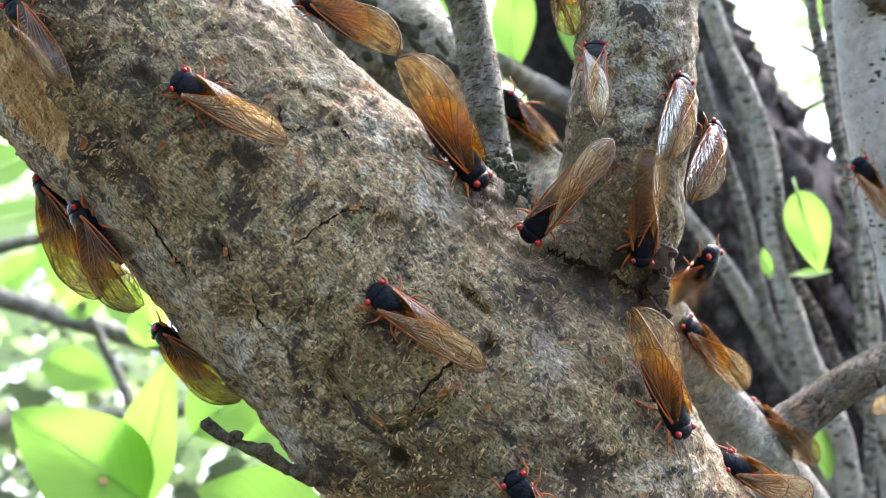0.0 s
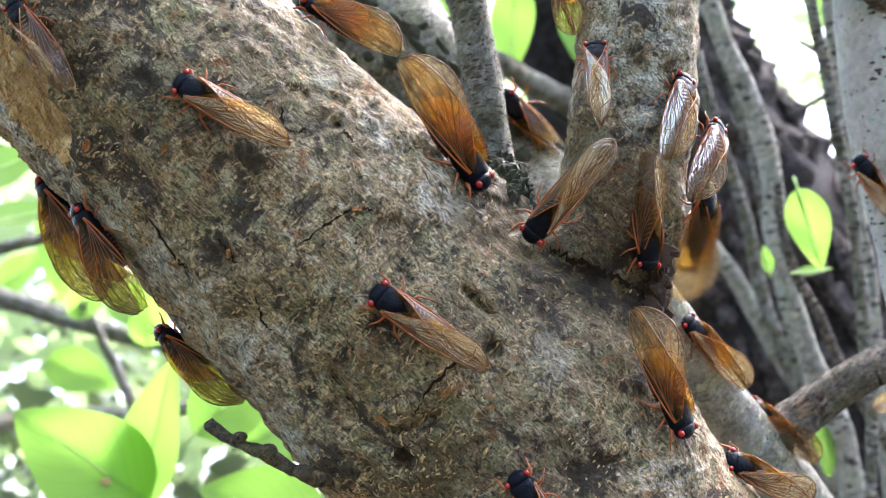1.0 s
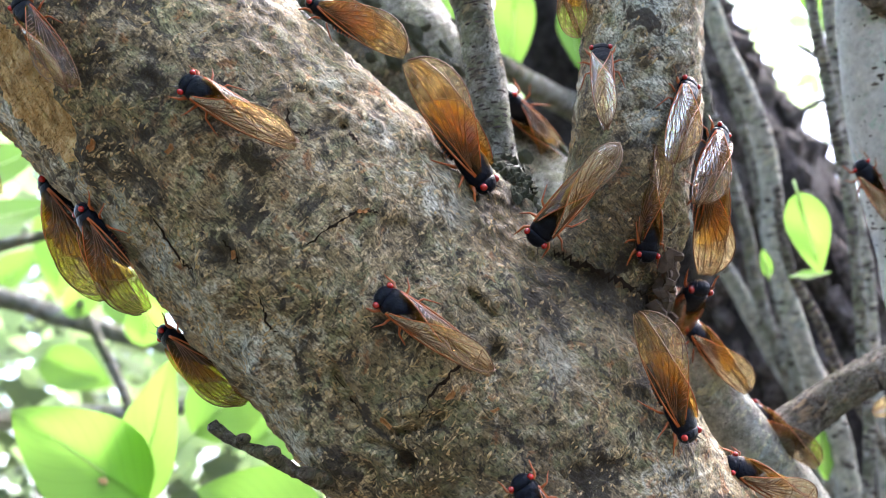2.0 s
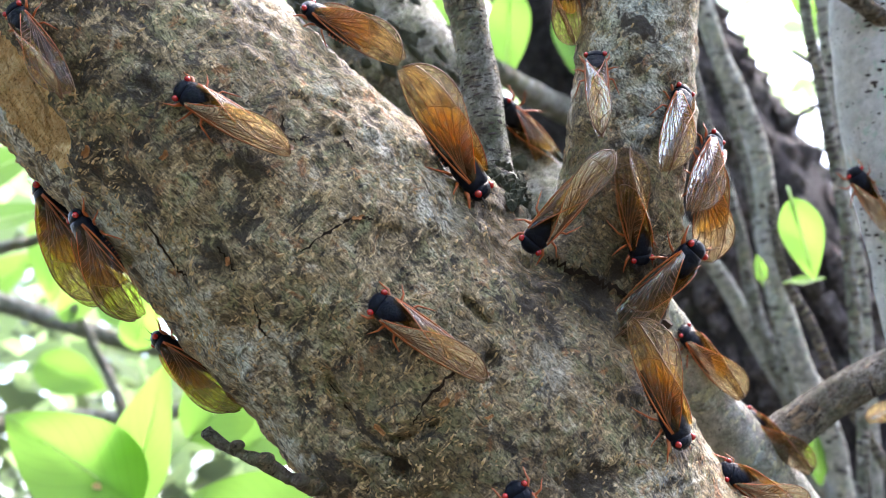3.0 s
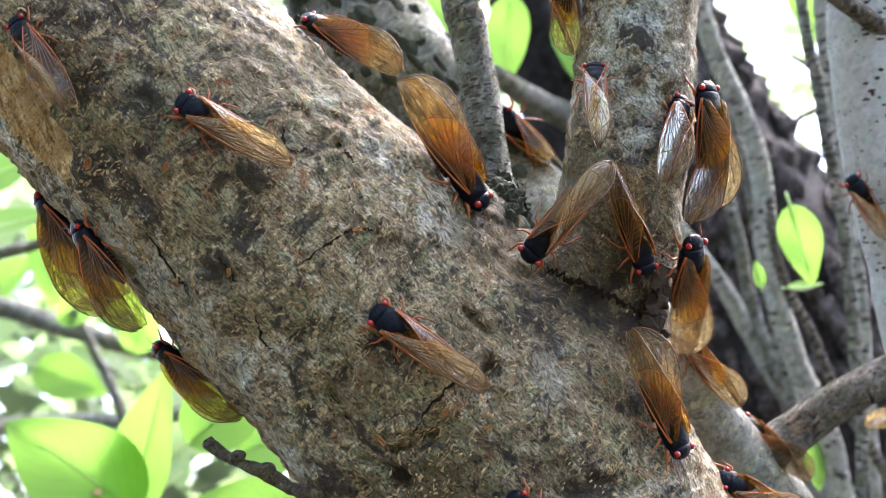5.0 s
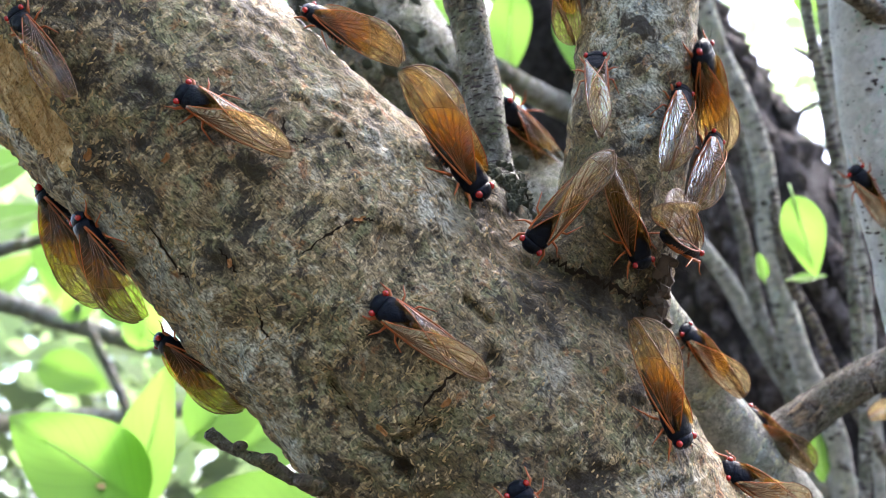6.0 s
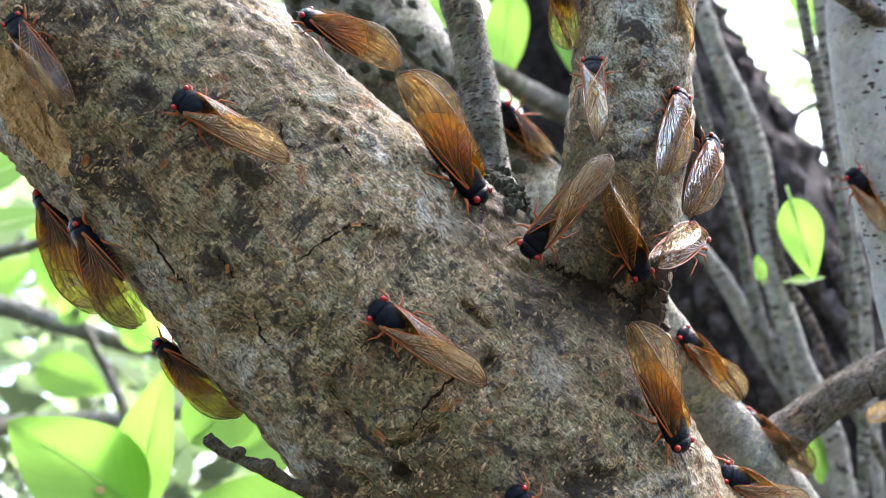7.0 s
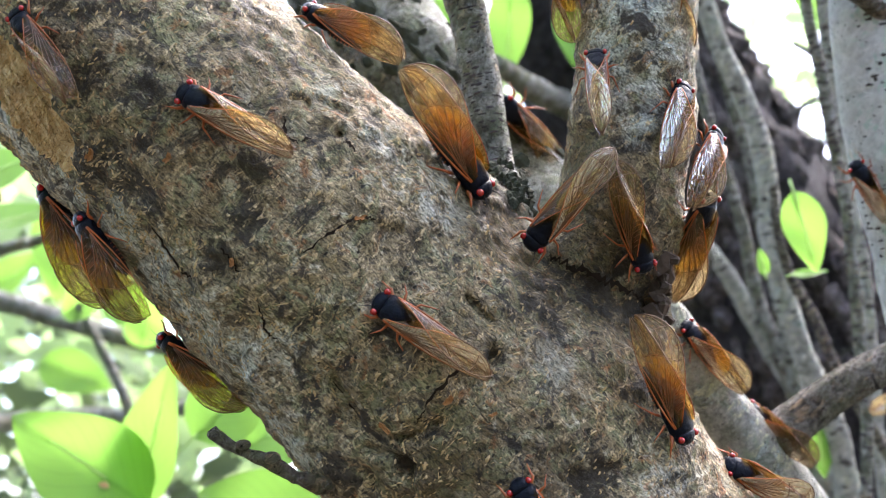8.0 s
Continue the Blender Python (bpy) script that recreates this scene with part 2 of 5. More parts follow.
def trunk_bark():
    """Apple bark: olive-brown cork in fine ridgelets along the limb, tan dashes across it, a grey lichen crust on the weather side."""
    m, n, l, p = material("bark_main")
    co = n.new("ShaderNodeTexCoord").outputs["Object"]
    turn = n.new("ShaderNodeMapping")
    turn.inputs["Rotation"].default_value = (0, radians(45), 0)
    l.new(co, turn.inputs["Vector"])
    along = turn.outputs[0]
    big = noise_node(n, l, co, 30, 6, 0.62, 0.8)
    mid = noise_node(n, l, co, 150, 8, 0.68, 0.8)
    fine = noise_node(n, l, co, 900, 6, 0.75, 0.4)
    ridge = noise_node(n, l, along, 1350, 3, 0.6, 1.1, (1.0, 1.0, 0.36))
    dash = noise_node(n, l, along, 560, 4, 0.6, 0.6, (0.36, 1.0, 1.0))

    def patch(scale, lo, hi, most, warp=1.2):
        return ramp(n, l, noise_node(n, l, co, scale, 7, 0.7, warp), (lo, 0), (hi, most))

    def worn(name, ragged, lo, hi, most):
        at = n.new("ShaderNodeAttribute")
        at.attribute_name = name
        rag = maths(n, l, "ADD", maths(n, l, "MULTIPLY", mid, ragged), maths(n, l, "MULTIPLY", fine, 0.8))
        rag = maths(n, l, "SUBTRACT", rag, 0.5 * ragged + 0.4)
        reach = maths(n, l, "ADD", at.outputs["Fac"], maths(n, l, "MULTIPLY", rag, ramp(n, l, at.outputs["Fac"], (0.0, 0), (0.1, 1))))
        return ramp(n, l, reach, (lo, 0), (hi, most))

    col = mix(n, l, ramp(n, l, mid, (0.38, 0), (0.62, 1)), (0.115, 0.083, 0.048), (0.38, 0.285, 0.165))
    col = mix(n, l, patch(85, 0.49, 0.57, 0.75), col, (0.235, 0.225, 0.12))
    col = mix(n, l, patch(120, 0.54, 0.62, 0.6), col, (0.52, 0.45, 0.33))
    col = mix(n, l, patch(110, 0.57, 0.64, 0.7), col, (0.33, 0.14, 0.055))
    col = mix(n, l, patch(55, 0.53, 0.6, 0.9), col, (0.045, 0.034, 0.027))
    # lichen crust on the weather side
    sep = n.new("ShaderNodeSeparateXYZ")
    l.new(co, sep.inputs[0])
    weather = maths(n, l, "ADD", maths(n, l, "MULTIPLY", sep.outputs[0], 1.7), sep.outputs[2])
    side = maths(n, l, "MULTIPLY", maths(n, l, "ADD", weather, 0.014), 3.6)
    crust = maths(n, l, "ADD", maths(n, l, "ADD", big, side), maths(n, l, "MULTIPLY", mid, 0.9))
    crust = ramp(n, l, maths(n, l, "ADD", crust, maths(n, l, "MULTIPLY", fine, 0.35)), (1.03, 0), (1.15, 0.95))
    grey = mix(n, l, ramp(n, l, noise_node(n, l, co, 85, 6, 0.7, 1.0), (0.4, 0), (0.6, 1)), (0.86, 0.83, 0.8), (0.56, 0.56, 0.51))
    grey = mix(n, l, patch(48, 0.47, 0.57, 0.75, 0.8), grey, (0.52, 0.59, 0.45))
    grey = mix(n, l, patch(40, 0.52, 0.62, 0.7, 0.6), grey, (0.82, 0.78, 0.86))
    grey = mix(n, l, patch(170, 0.55, 0.61, 0.6), grey, (0.22, 0.205, 0.165))
    col = mix(n, l, crust, col, grey)
    # pale lichen spots, whose colour also carries the limbs' rim light
    col = mix(n, l, worn("lichen", 3.2, 0.3, 0.9, 0.65), col, (0.58, 0.58, 0.52))
    # tan dashes, ridgelets and the grooves between them
    bare = maths(n, l, "SUBTRACT", 1.0, maths(n, l, "MULTIPLY", crust, 0.78))
    tan = maths(n, l, "MULTIPLY", ramp(n, l, dash, (0.575, 0), (0.625, 0.85)), bare)
    col = mix(n, l, tan, col, (0.54, 0.4, 0.23))
    # cavity shade put into the colour: grooves darkened, crests lightened
    groove = ramp(n, l, ridge, (0.37, 0.3), (0.46, 0.8), (0.53, 1.07), (0.64, 1.45))
    col = mix(n, l, bare, col, mix(n, l, 1.0, col, groove, "MULTIPLY"))
    grit = ramp(n, l, fine, (0.36, 0.36), (0.46, 0.9), (0.54, 1.07), (0.66, 1.45))
    col = mix(n, l, 0.8, col, grit, "MULTIPLY")
    col = mix(n, l, maths(n, l, "MULTIPLY", patch(75, 0.57, 0.62, 0.95), bare), col, (0.045, 0.034, 0.028))
    # dirt together with the fork's shade, multiplied into the bark colour
    col = mix(n, l, worn("dirt_shade", 2.4, 0.2, 0.85, 0.85), col, mix(n, l, 1.0, col, (0.3, 0.26, 0.2), "MULTIPLY"))
    # black stains; the same black paints the dark of crevice and knot hole
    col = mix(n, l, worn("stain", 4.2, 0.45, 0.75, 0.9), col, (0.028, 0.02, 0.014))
    vo = n.new("ShaderNodeTexVoronoi")
    vo.inputs["Scale"].default_value = 300
    wig = n.new("ShaderNodeMapping")
    wig.inputs["Scale"].default_value = (0.6, 1.0, 1.0)
    l.new(along, wig.inputs["Vector"])
    l.new(wig.outputs[0], vo.inputs["Vector"])
    speck = ramp(n, l, maths(n, l, "ADD", vo.outputs["Distance"], maths(n, l, "MULTIPLY", mid, 0.9)), (0.5, 0.95), (0.56, 0))
    col = mix(n, l, speck, col, (0.03, 0.024, 0.018))
    l.new(col, p.inputs["Base Color"])
    p.inputs["Specular IOR Level"].default_value = 0.25
    l.new(ramp(n, l, fine, (0.35, 0.45), (0.65, 0.85)), p.inputs["Roughness"])
    low = bump(n, l, mid, 0.8, 0.003)
    low = bump(n, l, maths(n, l, "SUBTRACT", maths(n, l, "ADD", dash, maths(n, l, "MULTIPLY", fine, 0.35)), maths(n, l, "MULTIPLY", speck, 0.5)), 0.8, 0.0016, low)
    l.new(bump(n, l, maths(n, l, "MULTIPLY", ridge, bare), 0.75, 0.001, low), p.inputs["Normal"])
    return m


# wet black stains, crevice and knot-hole shade painted in: place, size, strength
STAIN_SHADE = [((0.0575, 0.0196, -0.008), 0.011, 0.85), ((0.0475, 0.0165, -0.0125), 0.009, 0.95), ((0.062, 0.02, -0.0175), 0.013, 1.0), ((0.037, 0.018, -0.0085), 0.007, 0.8),
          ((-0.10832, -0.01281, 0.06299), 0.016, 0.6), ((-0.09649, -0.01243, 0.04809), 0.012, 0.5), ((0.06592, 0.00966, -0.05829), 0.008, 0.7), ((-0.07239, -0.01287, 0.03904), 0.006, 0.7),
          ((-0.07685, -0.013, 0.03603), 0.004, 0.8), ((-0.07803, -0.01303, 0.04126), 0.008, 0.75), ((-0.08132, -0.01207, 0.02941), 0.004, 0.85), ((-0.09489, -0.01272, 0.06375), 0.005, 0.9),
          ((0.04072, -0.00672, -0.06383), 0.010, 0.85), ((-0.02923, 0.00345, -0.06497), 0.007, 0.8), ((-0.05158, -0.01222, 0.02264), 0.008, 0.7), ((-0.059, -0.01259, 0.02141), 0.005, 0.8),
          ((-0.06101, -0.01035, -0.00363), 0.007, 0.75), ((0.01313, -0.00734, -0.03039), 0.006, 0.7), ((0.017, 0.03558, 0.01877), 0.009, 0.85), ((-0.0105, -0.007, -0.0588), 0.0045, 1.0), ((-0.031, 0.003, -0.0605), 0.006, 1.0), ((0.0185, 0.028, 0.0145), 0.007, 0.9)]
# dark dirty bark, the fork's shade painted in, and dimmer spots over the limb
DIRT_SHADE = [((0.05, 0.02, 0.0), 0.018, 0.9), ((0.045, 0.015, -0.0125), 0.016, 0.9), ((0.06, 0.02, -0.02), 0.016, 0.9), ((0.028, 0.01, -0.012), 0.009, 0.7), ((0.0526, 0.008, -0.0386), 0.012, 0.6), ((0.0175, 0.02, 0.0075), 0.008, 0.8),
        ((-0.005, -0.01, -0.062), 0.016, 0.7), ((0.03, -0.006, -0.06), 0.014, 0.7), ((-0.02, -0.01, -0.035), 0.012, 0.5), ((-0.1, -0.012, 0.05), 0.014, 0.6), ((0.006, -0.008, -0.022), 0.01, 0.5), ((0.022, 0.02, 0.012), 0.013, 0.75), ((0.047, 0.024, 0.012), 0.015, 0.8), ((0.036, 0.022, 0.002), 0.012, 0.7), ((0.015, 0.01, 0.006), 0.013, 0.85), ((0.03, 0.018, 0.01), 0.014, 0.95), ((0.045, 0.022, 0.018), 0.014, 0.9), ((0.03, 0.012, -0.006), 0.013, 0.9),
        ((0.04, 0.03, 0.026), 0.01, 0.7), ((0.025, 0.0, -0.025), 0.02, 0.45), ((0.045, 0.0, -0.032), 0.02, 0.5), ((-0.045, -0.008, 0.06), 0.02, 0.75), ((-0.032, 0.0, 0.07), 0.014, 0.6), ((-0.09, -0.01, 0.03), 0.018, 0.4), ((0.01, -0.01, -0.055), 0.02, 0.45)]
# cracks as dark strips, dirt and painted depth in one colour: width, then places along the face
CRACKS = [(0.0008, (-0.0285, 0.0298), (-0.0268, 0.0292), (-0.0243, 0.0266)), (0.0007, (-0.0375, -0.001), (-0.0282, 0.0058), (-0.0225, 0.009)), (0.0007, (-0.0225, 0.009), (-0.0185, 0.0078)), (0.0006, (-0.0435, 0.0362), (-0.0432, 0.0308), (-0.0395, 0.0288)),
          (0.0006, (-0.0082, -0.047), (-0.0045, -0.0398), (0.002, -0.0335), (0.0087, -0.0306)), (0.0008, (-0.08, 0.007), (-0.0735, -0.004), (-0.0685, -0.0078)),
          (0.0006, (-0.0505, -0.0145), (-0.0485, -0.0222), (-0.045, -0.0245)), (0.0006, (-0.031, -0.036), (-0.025, -0.045)), (0.0013, (0.031, -0.0025), (0.037, -0.0052), (0.0447, -0.0088), (0.053, -0.0125), (0.0605, -0.0162)),
          (0.0007, (-0.0395, 0.0288), (-0.0365, 0.0305)), (0.0006, (-0.06, 0.001), (-0.0555, -0.006)), (0.0012, (0.0605, -0.0162), (0.0612, -0.0235))]
# grey-white lichen and painted light along the limb's under edge and on the upright fork
LICHEN_LIGHT = [((-0.11945, 0.0027, 0.03263), 0.012, 0.7), ((-0.10698, 0.00325, 0.01921), 0.011, 0.6), ((-0.08944, 0.00054, 0.00487), 0.012, 0.6), ((-0.08052, 0.0023, -0.00775), 0.013, 0.7), ((-0.06883, -0.00018, -0.01944), 0.013, 0.7),
         ((-0.0589, 0.00106, -0.03134), 0.012, 0.75), ((-0.05036, 0.00614, -0.04475), 0.011, 0.8), ((-0.04176, 0.00768, -0.05628), 0.010, 0.8), ((-0.03663, 0.01168, -0.06688), 0.010, 0.7), ((-0.04649, -0.00697, -0.02738), 0.008, 0.5),
         ((0.05121, 0.02837, 0.06591), 0.016, 0.6), ((0.05888, 0.02339, 0.04441), 0.014, 0.6), ((0.04125, 0.04518, 0.04764), 0.010, 0.5), ((0.058, 0.026, 0.075), 0.016, 0.8), ((0.048, 0.026, 0.06), 0.012, 0.8), ((0.066, 0.026, 0.06), 0.012, 0.7), ((-0.012, 0.0, 0.03), 0.012, 0.6), ((0.0, 0.002, 0.012), 0.012, 0.6), ((-0.03, 0.004, 0.05), 0.012, 0.5), ((0.03, -0.002, -0.032), 0.01, 0.5), ((0.06, 0.008, -0.07), 0.012, 0.6)]
BARK = trunk_bark()
BARK_STEM = bark_material("bark_stem", (0.27, 0.235, 0.19), (0.5, 0.49, 0.46), 0.0, 0.3, 500.0)
BARK_PALE = bark_material("bark_pale", (0.52, 0.48, 0.43), (0.7, 0.67, 0.63), 0.0, 0.35, 300.0, clean=0.6)
BARK_WHITE = bark_material("bark_white", (0.84, 0.84, 0.86), (0.9, 0.9, 0.92), 0.0, 0.5, 300.0, clean=0.12)
# near-black: the shade on the far trunks is put into the colour
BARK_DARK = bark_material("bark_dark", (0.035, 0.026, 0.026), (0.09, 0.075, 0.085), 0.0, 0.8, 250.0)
BARK_TWIG = bark_material("bark_twig", (0.24, 0.18, 0.135), (0.34, 0.3, 0.26), 0.0, 0.6, 700.0)
def wood_material():
    m, n, l, p = material("torn_wood")
    co = n.new("ShaderNodeTexCoord").outputs["Object"]
    turn = n.new("ShaderNodeMapping")
    turn.inputs["Rotation"].default_value = (0, radians(-32), 0)
    l.new(co, turn.inputs["Vector"])
    streak = noise_node(n, l, turn.outputs[0], 900, 6, 0.7, 1.2, (1.0, 1.0, 0.16))
    patch = noise_node(n, l, co, 160, 5, 0.6)
    col = ramp(n, l, streak, (0.34, (0.26, 0.12, 0.045)), (0.46, (0.85, 0.52, 0.22)), (0.6, (1.0, 0.76, 0.42)))
    col = mix(n, l, ramp(n, l, patch, (0.56, 0), (0.7, 0.4)), col, (0.25, 0.11, 0.04))
    l.new(col, p.inputs["Base Color"])
    p.inputs["Roughness"].default_value = 0.85
    l.new(bump(n, l, streak, 1.0, 0.0025), p.inputs["Normal"])
    return m


WOOD_RAW = wood_material()
FLAKE = plain("lenticel", (0.42, 0.29, 0.15), 0.85, 0, 0.5, 500, 0.2)
FLAP = plain("dead_bark", (0.07, 0.048, 0.036), 0.8, 0, 0.7, 500, 0.25, 0.0006)
CHIP = plain("rusty_bark", (0.3, 0.14, 0.055), 0.85, 0, 0.5, 700, 0.2, 0.0004)
CRACK = plain("crack_dirt_shade", (0.018, 0.012, 0.009), 0.95, 0, 0.6, 900, 0.05, 0.0004)
MOSS = plain("black_moss", (0.03, 0.032, 0.022), 0.95, 0, 0.6, 300, 0.1, 0.002)
SPECKLE = plain("lenticel_dark", (0.06, 0.05, 0.05), 0.9, 0, 0.3, 300, 0.1)
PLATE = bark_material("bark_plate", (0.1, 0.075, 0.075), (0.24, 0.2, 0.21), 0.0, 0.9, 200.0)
SHELL = plain("black_shell", (0.004, 0.005, 0.01), 0.33, 0, 0.5, 650, 0.09, 0.0007)
EYE = plain("red_eye", (0.3, 0.008, 0.007), 0.22, 0, 0.2, 900, 0.6, 0.0)
LEG = plain("orange_leg", (0.32, 0.075, 0.015), 0.42, 0, 0.3, 700, 0.5, 0.0001)
BAND = plain("orange_band", (0.35, 0.085, 0.02), 0.45, 0, 0.3, 700)
def vein_material():
    m, n, l, p = material("orange_vein")
    sep = n.new("ShaderNodeSeparateXYZ")
    l.new(n.new("ShaderNodeTexCoord").outputs["Object"], sep.inputs[0])
    far = maths(n, l, "MULTIPLY", sep.outputs[1], -28.0)
    l.new(ramp(n, l, far, (0.1, (0.36, 0.075, 0.009)), (0.6, (0.28, 0.08, 0.015)), (0.95, (0.18, 0.1, 0.045))), p.inputs["Base Color"])
    p.inputs["Roughness"].default_value = 0.4
    return m


VEIN = vein_material()
VEIN_DARK = plain("brown_vein", (0.12, 0.05, 0.02), 0.45, 0, 0.3, 600, 0.5, 0.0)
FEELER = plain("dark_feeler", (0.03, 0.02, 0.02), 0.5, 0, 0.2, 600)
FORE = wing_material("forewing_film", (0.45, 0.2, 0.03), (0.92, 0.72, 0.34), (0.72, 0.46, 0.13), (0.9, 0.77, 0.45), 0.92, 0.85, 0.01)
HIND = wing_material("hindwing_film", (0.34, 0.17, 0.02), (0.85, 0.63, 0.13), (0.52, 0.34, 0.075), (0.8, 0.6, 0.17), 0.88, 0.76, 0.003, 0.4)
LEAF = leaf_material("leaf_green", (0.09, 0.2, 0.03), (0.24, 0.47, 0.075))
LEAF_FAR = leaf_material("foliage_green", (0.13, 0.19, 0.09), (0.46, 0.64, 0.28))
# darker copy of the foliage green, with shade put into the colour
LEAF_SHADE = leaf_material("shaded_leaf_green", (0.06, 0.085, 0.045), (0.1, 0.14, 0.06))
RIB = plain("leaf_rib", (0.4, 0.55, 0.2), 0.5, 0, 0.2, 200, 0.3)
SOIL = plain("ground_litter", (0.06, 0.055, 0.035), 0.95, 0, 0.6, 9, 0.2, 0.02)


# ---- building helpers ----
def vec(p):
    return BASE @ Vector(p)


def mesh_part(name, verts, faces, mat, parent=None, label="", smooth=True, uv=None):
    me = bpy.data.meshes.new(name)
    me.from_pydata(np.asarray(verts, float).tolist(), [], faces.tolist() if isinstance(faces, np.ndarray) else [tuple(f) for f in faces])
    me.polygons.foreach_set("use_smooth", [smooth] * len(me.polygons))
    if uv is not None:
        lay = me.uv_layers.new(name="UVMap")
        idx = np.zeros(len(me.loops), dtype=np.int32)
        me.loops.foreach_get("vertex_index", idx)
        lay.data.foreach_set("uv", np.asarray(uv, dtype=np.float32)[idx].ravel())
    me.materials.append(mat)
    ob = new(name, me)
    if parent is not None:
        ob.parent = parent
    if label:
        ob["label"] = label
    return ob


def thing(name, m, label, category, group=""):
    ob = new(name)
    ob.empty_display_size = 0.01
    ob.matrix_basis = m
    return tagged(ob, label, category, group)


def spline(pts, steps):
    """Catmull-Rom through the rows of pts (any width)."""
    p = np.asarray(pts, float)
    p = np.vstack([2 * p[0] - p[1], p, 2 * p[-1] - p[-2]])
    out = []
    for i in range(1, len(p) - 2):
        a, b, c, d = p[i - 1:i + 3]
        for s in np.linspace(0, 1, steps, endpoint=False):
            out.append(0.5 * (2 * b + (c - a) * s + (2 * a - 5 * b + 4 * c - d) * s * s + (3 * b - a - 3 * c + d) * s ** 3))
    out.append(p[-2])
    return np.array(out)


def tube(pts, radii, sides=10, rough=0.0, seed=1, flat=1.0):
    """Verts and faces of a tapered, closed tube along pts; rough lets its surface swell and dent."""
    p, r = np.asarray(pts, float), np.asarray(radii, float)
    tang = np.gradient(p, axis=0)
    tang /= np.linalg.norm(tang, axis=1)[:, None] + 1e-12
    ref = np.array([0.13, -0.2, 0.97]) if abs(tang[0][2]) < 0.9 else np.array([1.0, 0.1, 0.0])
    verts, faces = [], []
    for i, (c, t, rad) in enumerate(zip(p, tang, r)):
        a = ref - t * (ref @ t)
        a /= np.linalg.norm(a)
        ref = a
        b = np.cross(t, a)
        for k in range(sides):
            g = 2 * math.pi * k / sides
            q = rad
            if rough:
                w = c * (0.55 / max(r.max(), 1e-6)) + (a * math.cos(g) + b * math.sin(g)) * 0.7
                q *= 1 + rough * noise.noise(Vector(w) + Vector((seed * 7.3, 0, 0))) + 0.5 * rough * noise.noise(Vector(w * 3.1) + Vector((0, seed, 0)))
            verts.append(c + (a * math.cos(g) + b * math.sin(g) * flat) * q)
    m = len(p)
    for i in range(m - 1):
        for k in range(sides):
            j = (k + 1) % sides
            faces.append((i * sides + k, i * sides + j, (i + 1) * sides + j, (i + 1) * sides + k))
    verts += [p[0], p[-1]]
    a, b = m * sides, m * sides + 1
    for k in range(sides):
        j = (k + 1) % sides
        faces += [(a, j, k), (b, (m - 1) * sides + k, (m - 1) * sides + j)]
    return np.array(verts), faces


def joined(pieces):
    verts, faces, at = [], [], 0
    for v, f in pieces:
        verts.append(v)
        faces += [tuple(i + at for i in q) for q in f]
        at += len(v)
    return np.vstack(verts), faces


def place(loc, ahead, up):
    """The pose of a thing whose +y looks ahead and +z points along up, all in the tree's axes."""
    y = Vector(ahead).normalized()
    z = Vector(up)
    z = (z - y * z.dot(y)).normalized()
    x = y.cross(z)
    m = Matrix((x, y, z)).transposed().to_4x4()
    m.translation = Vector(loc)
    return BASE @ m


def ball(c, r, squash=(1, 1, 1), rings=8, sides=12):
    v, f = [], []
    for i in range(rings + 1):
        a = math.pi * i / rings
        for k in range(sides):
            g = 2 * math.pi * k / sides
            v.append((c[0] + r * squash[0] * math.sin(a) * math.cos(g), c[1] + r * squash[1] * math.sin(a) * math.sin(g), c[2] + r * squash[2] * math.cos(a)))
    for i in range(rings):
        for k in range(sides):
            j = (k + 1) % sides
            f.append((i * sides + k, (i + 1) * sides + k, (i + 1) * sides + j, i * sides + j))
    return np.array(v), f


def scales(name, rows, o, mat, parent, count, long, wide, thick, label, across=False, seed=3):
    """Raised plates or dashes strewn over a stem, joined."""
    r = random.Random(seed)
    q = spline(rows, 12)
    v, f = [], []
    for _ in range(count):
        i = r.randrange(len(q) - 1)
        c, t = q[i, :3] + (q[i + 1, :3] - q[i, :3]) * r.random() - o, q[i + 1, :3] - q[i, :3]
        t = t / np.linalg.norm(t)
        a = np.cross(t, (0.3, 1.0, 0.2))
        a /= np.linalg.norm(a)
        b = np.cross(t, a)
        g = r.uniform(0, 2 * math.pi)
        nn, ss = a * math.cos(g) + b * math.sin(g), b * math.cos(g) - a * math.sin(g)
        x, y = (ss, t) if across else (t, ss)
        lx, ly = long * r.uniform(0.5, 1.3), wide * r.uniform(0.5, 1.3)
        base = c + nn * q[i, 3] * 0.99
        at = len(v)
        v.append(base + nn * thick * r.uniform(0.6, 1.4))
        for k in range(8):
            h = 2 * math.pi * k / 8
            e = x * lx * math.cos(h) * r.uniform(0.75, 1.2) + y * ly * math.sin(h) * r.uniform(0.75, 1.2)
            v.append(base + e - nn * (e @ e) / (2 * q[i, 3]) + nn * thick * 0.2)
        f += [(at, at + 1 + k, at + 1 + (k + 1) % 8) for k in range(8)]
    tagged(mesh_part(name, np.array(v), f, mat, parent, label, smooth=False), kind="stuff")


# ---- the forked trunk as one grown body ----
# TREE
# rows: u, w, v, radius
LIMB_LOW = [(0.07206, 0.05249, -0.15104, 0.06161), (0.04739, 0.04973, -0.11089, 0.05961), (0.0276, 0.04558, -0.07658, 0.0552), (-0.00341, 0.04006, -0.04024, 0.05102), (-0.03971, 0.03592, 0.00018, 0.04751)]
LIMB_LEFT = [(-0.03971, 0.03592, 0.00018, 0.04751), (-0.06923, 0.03315, 0.03092, 0.04604), (-0.10216, 0.03177, 0.06402, 0.04478), (-0.14001, 0.03039, 0.10205, 0.04354), (-0.16613, 0.03039, 0.12904, 0.04284)]
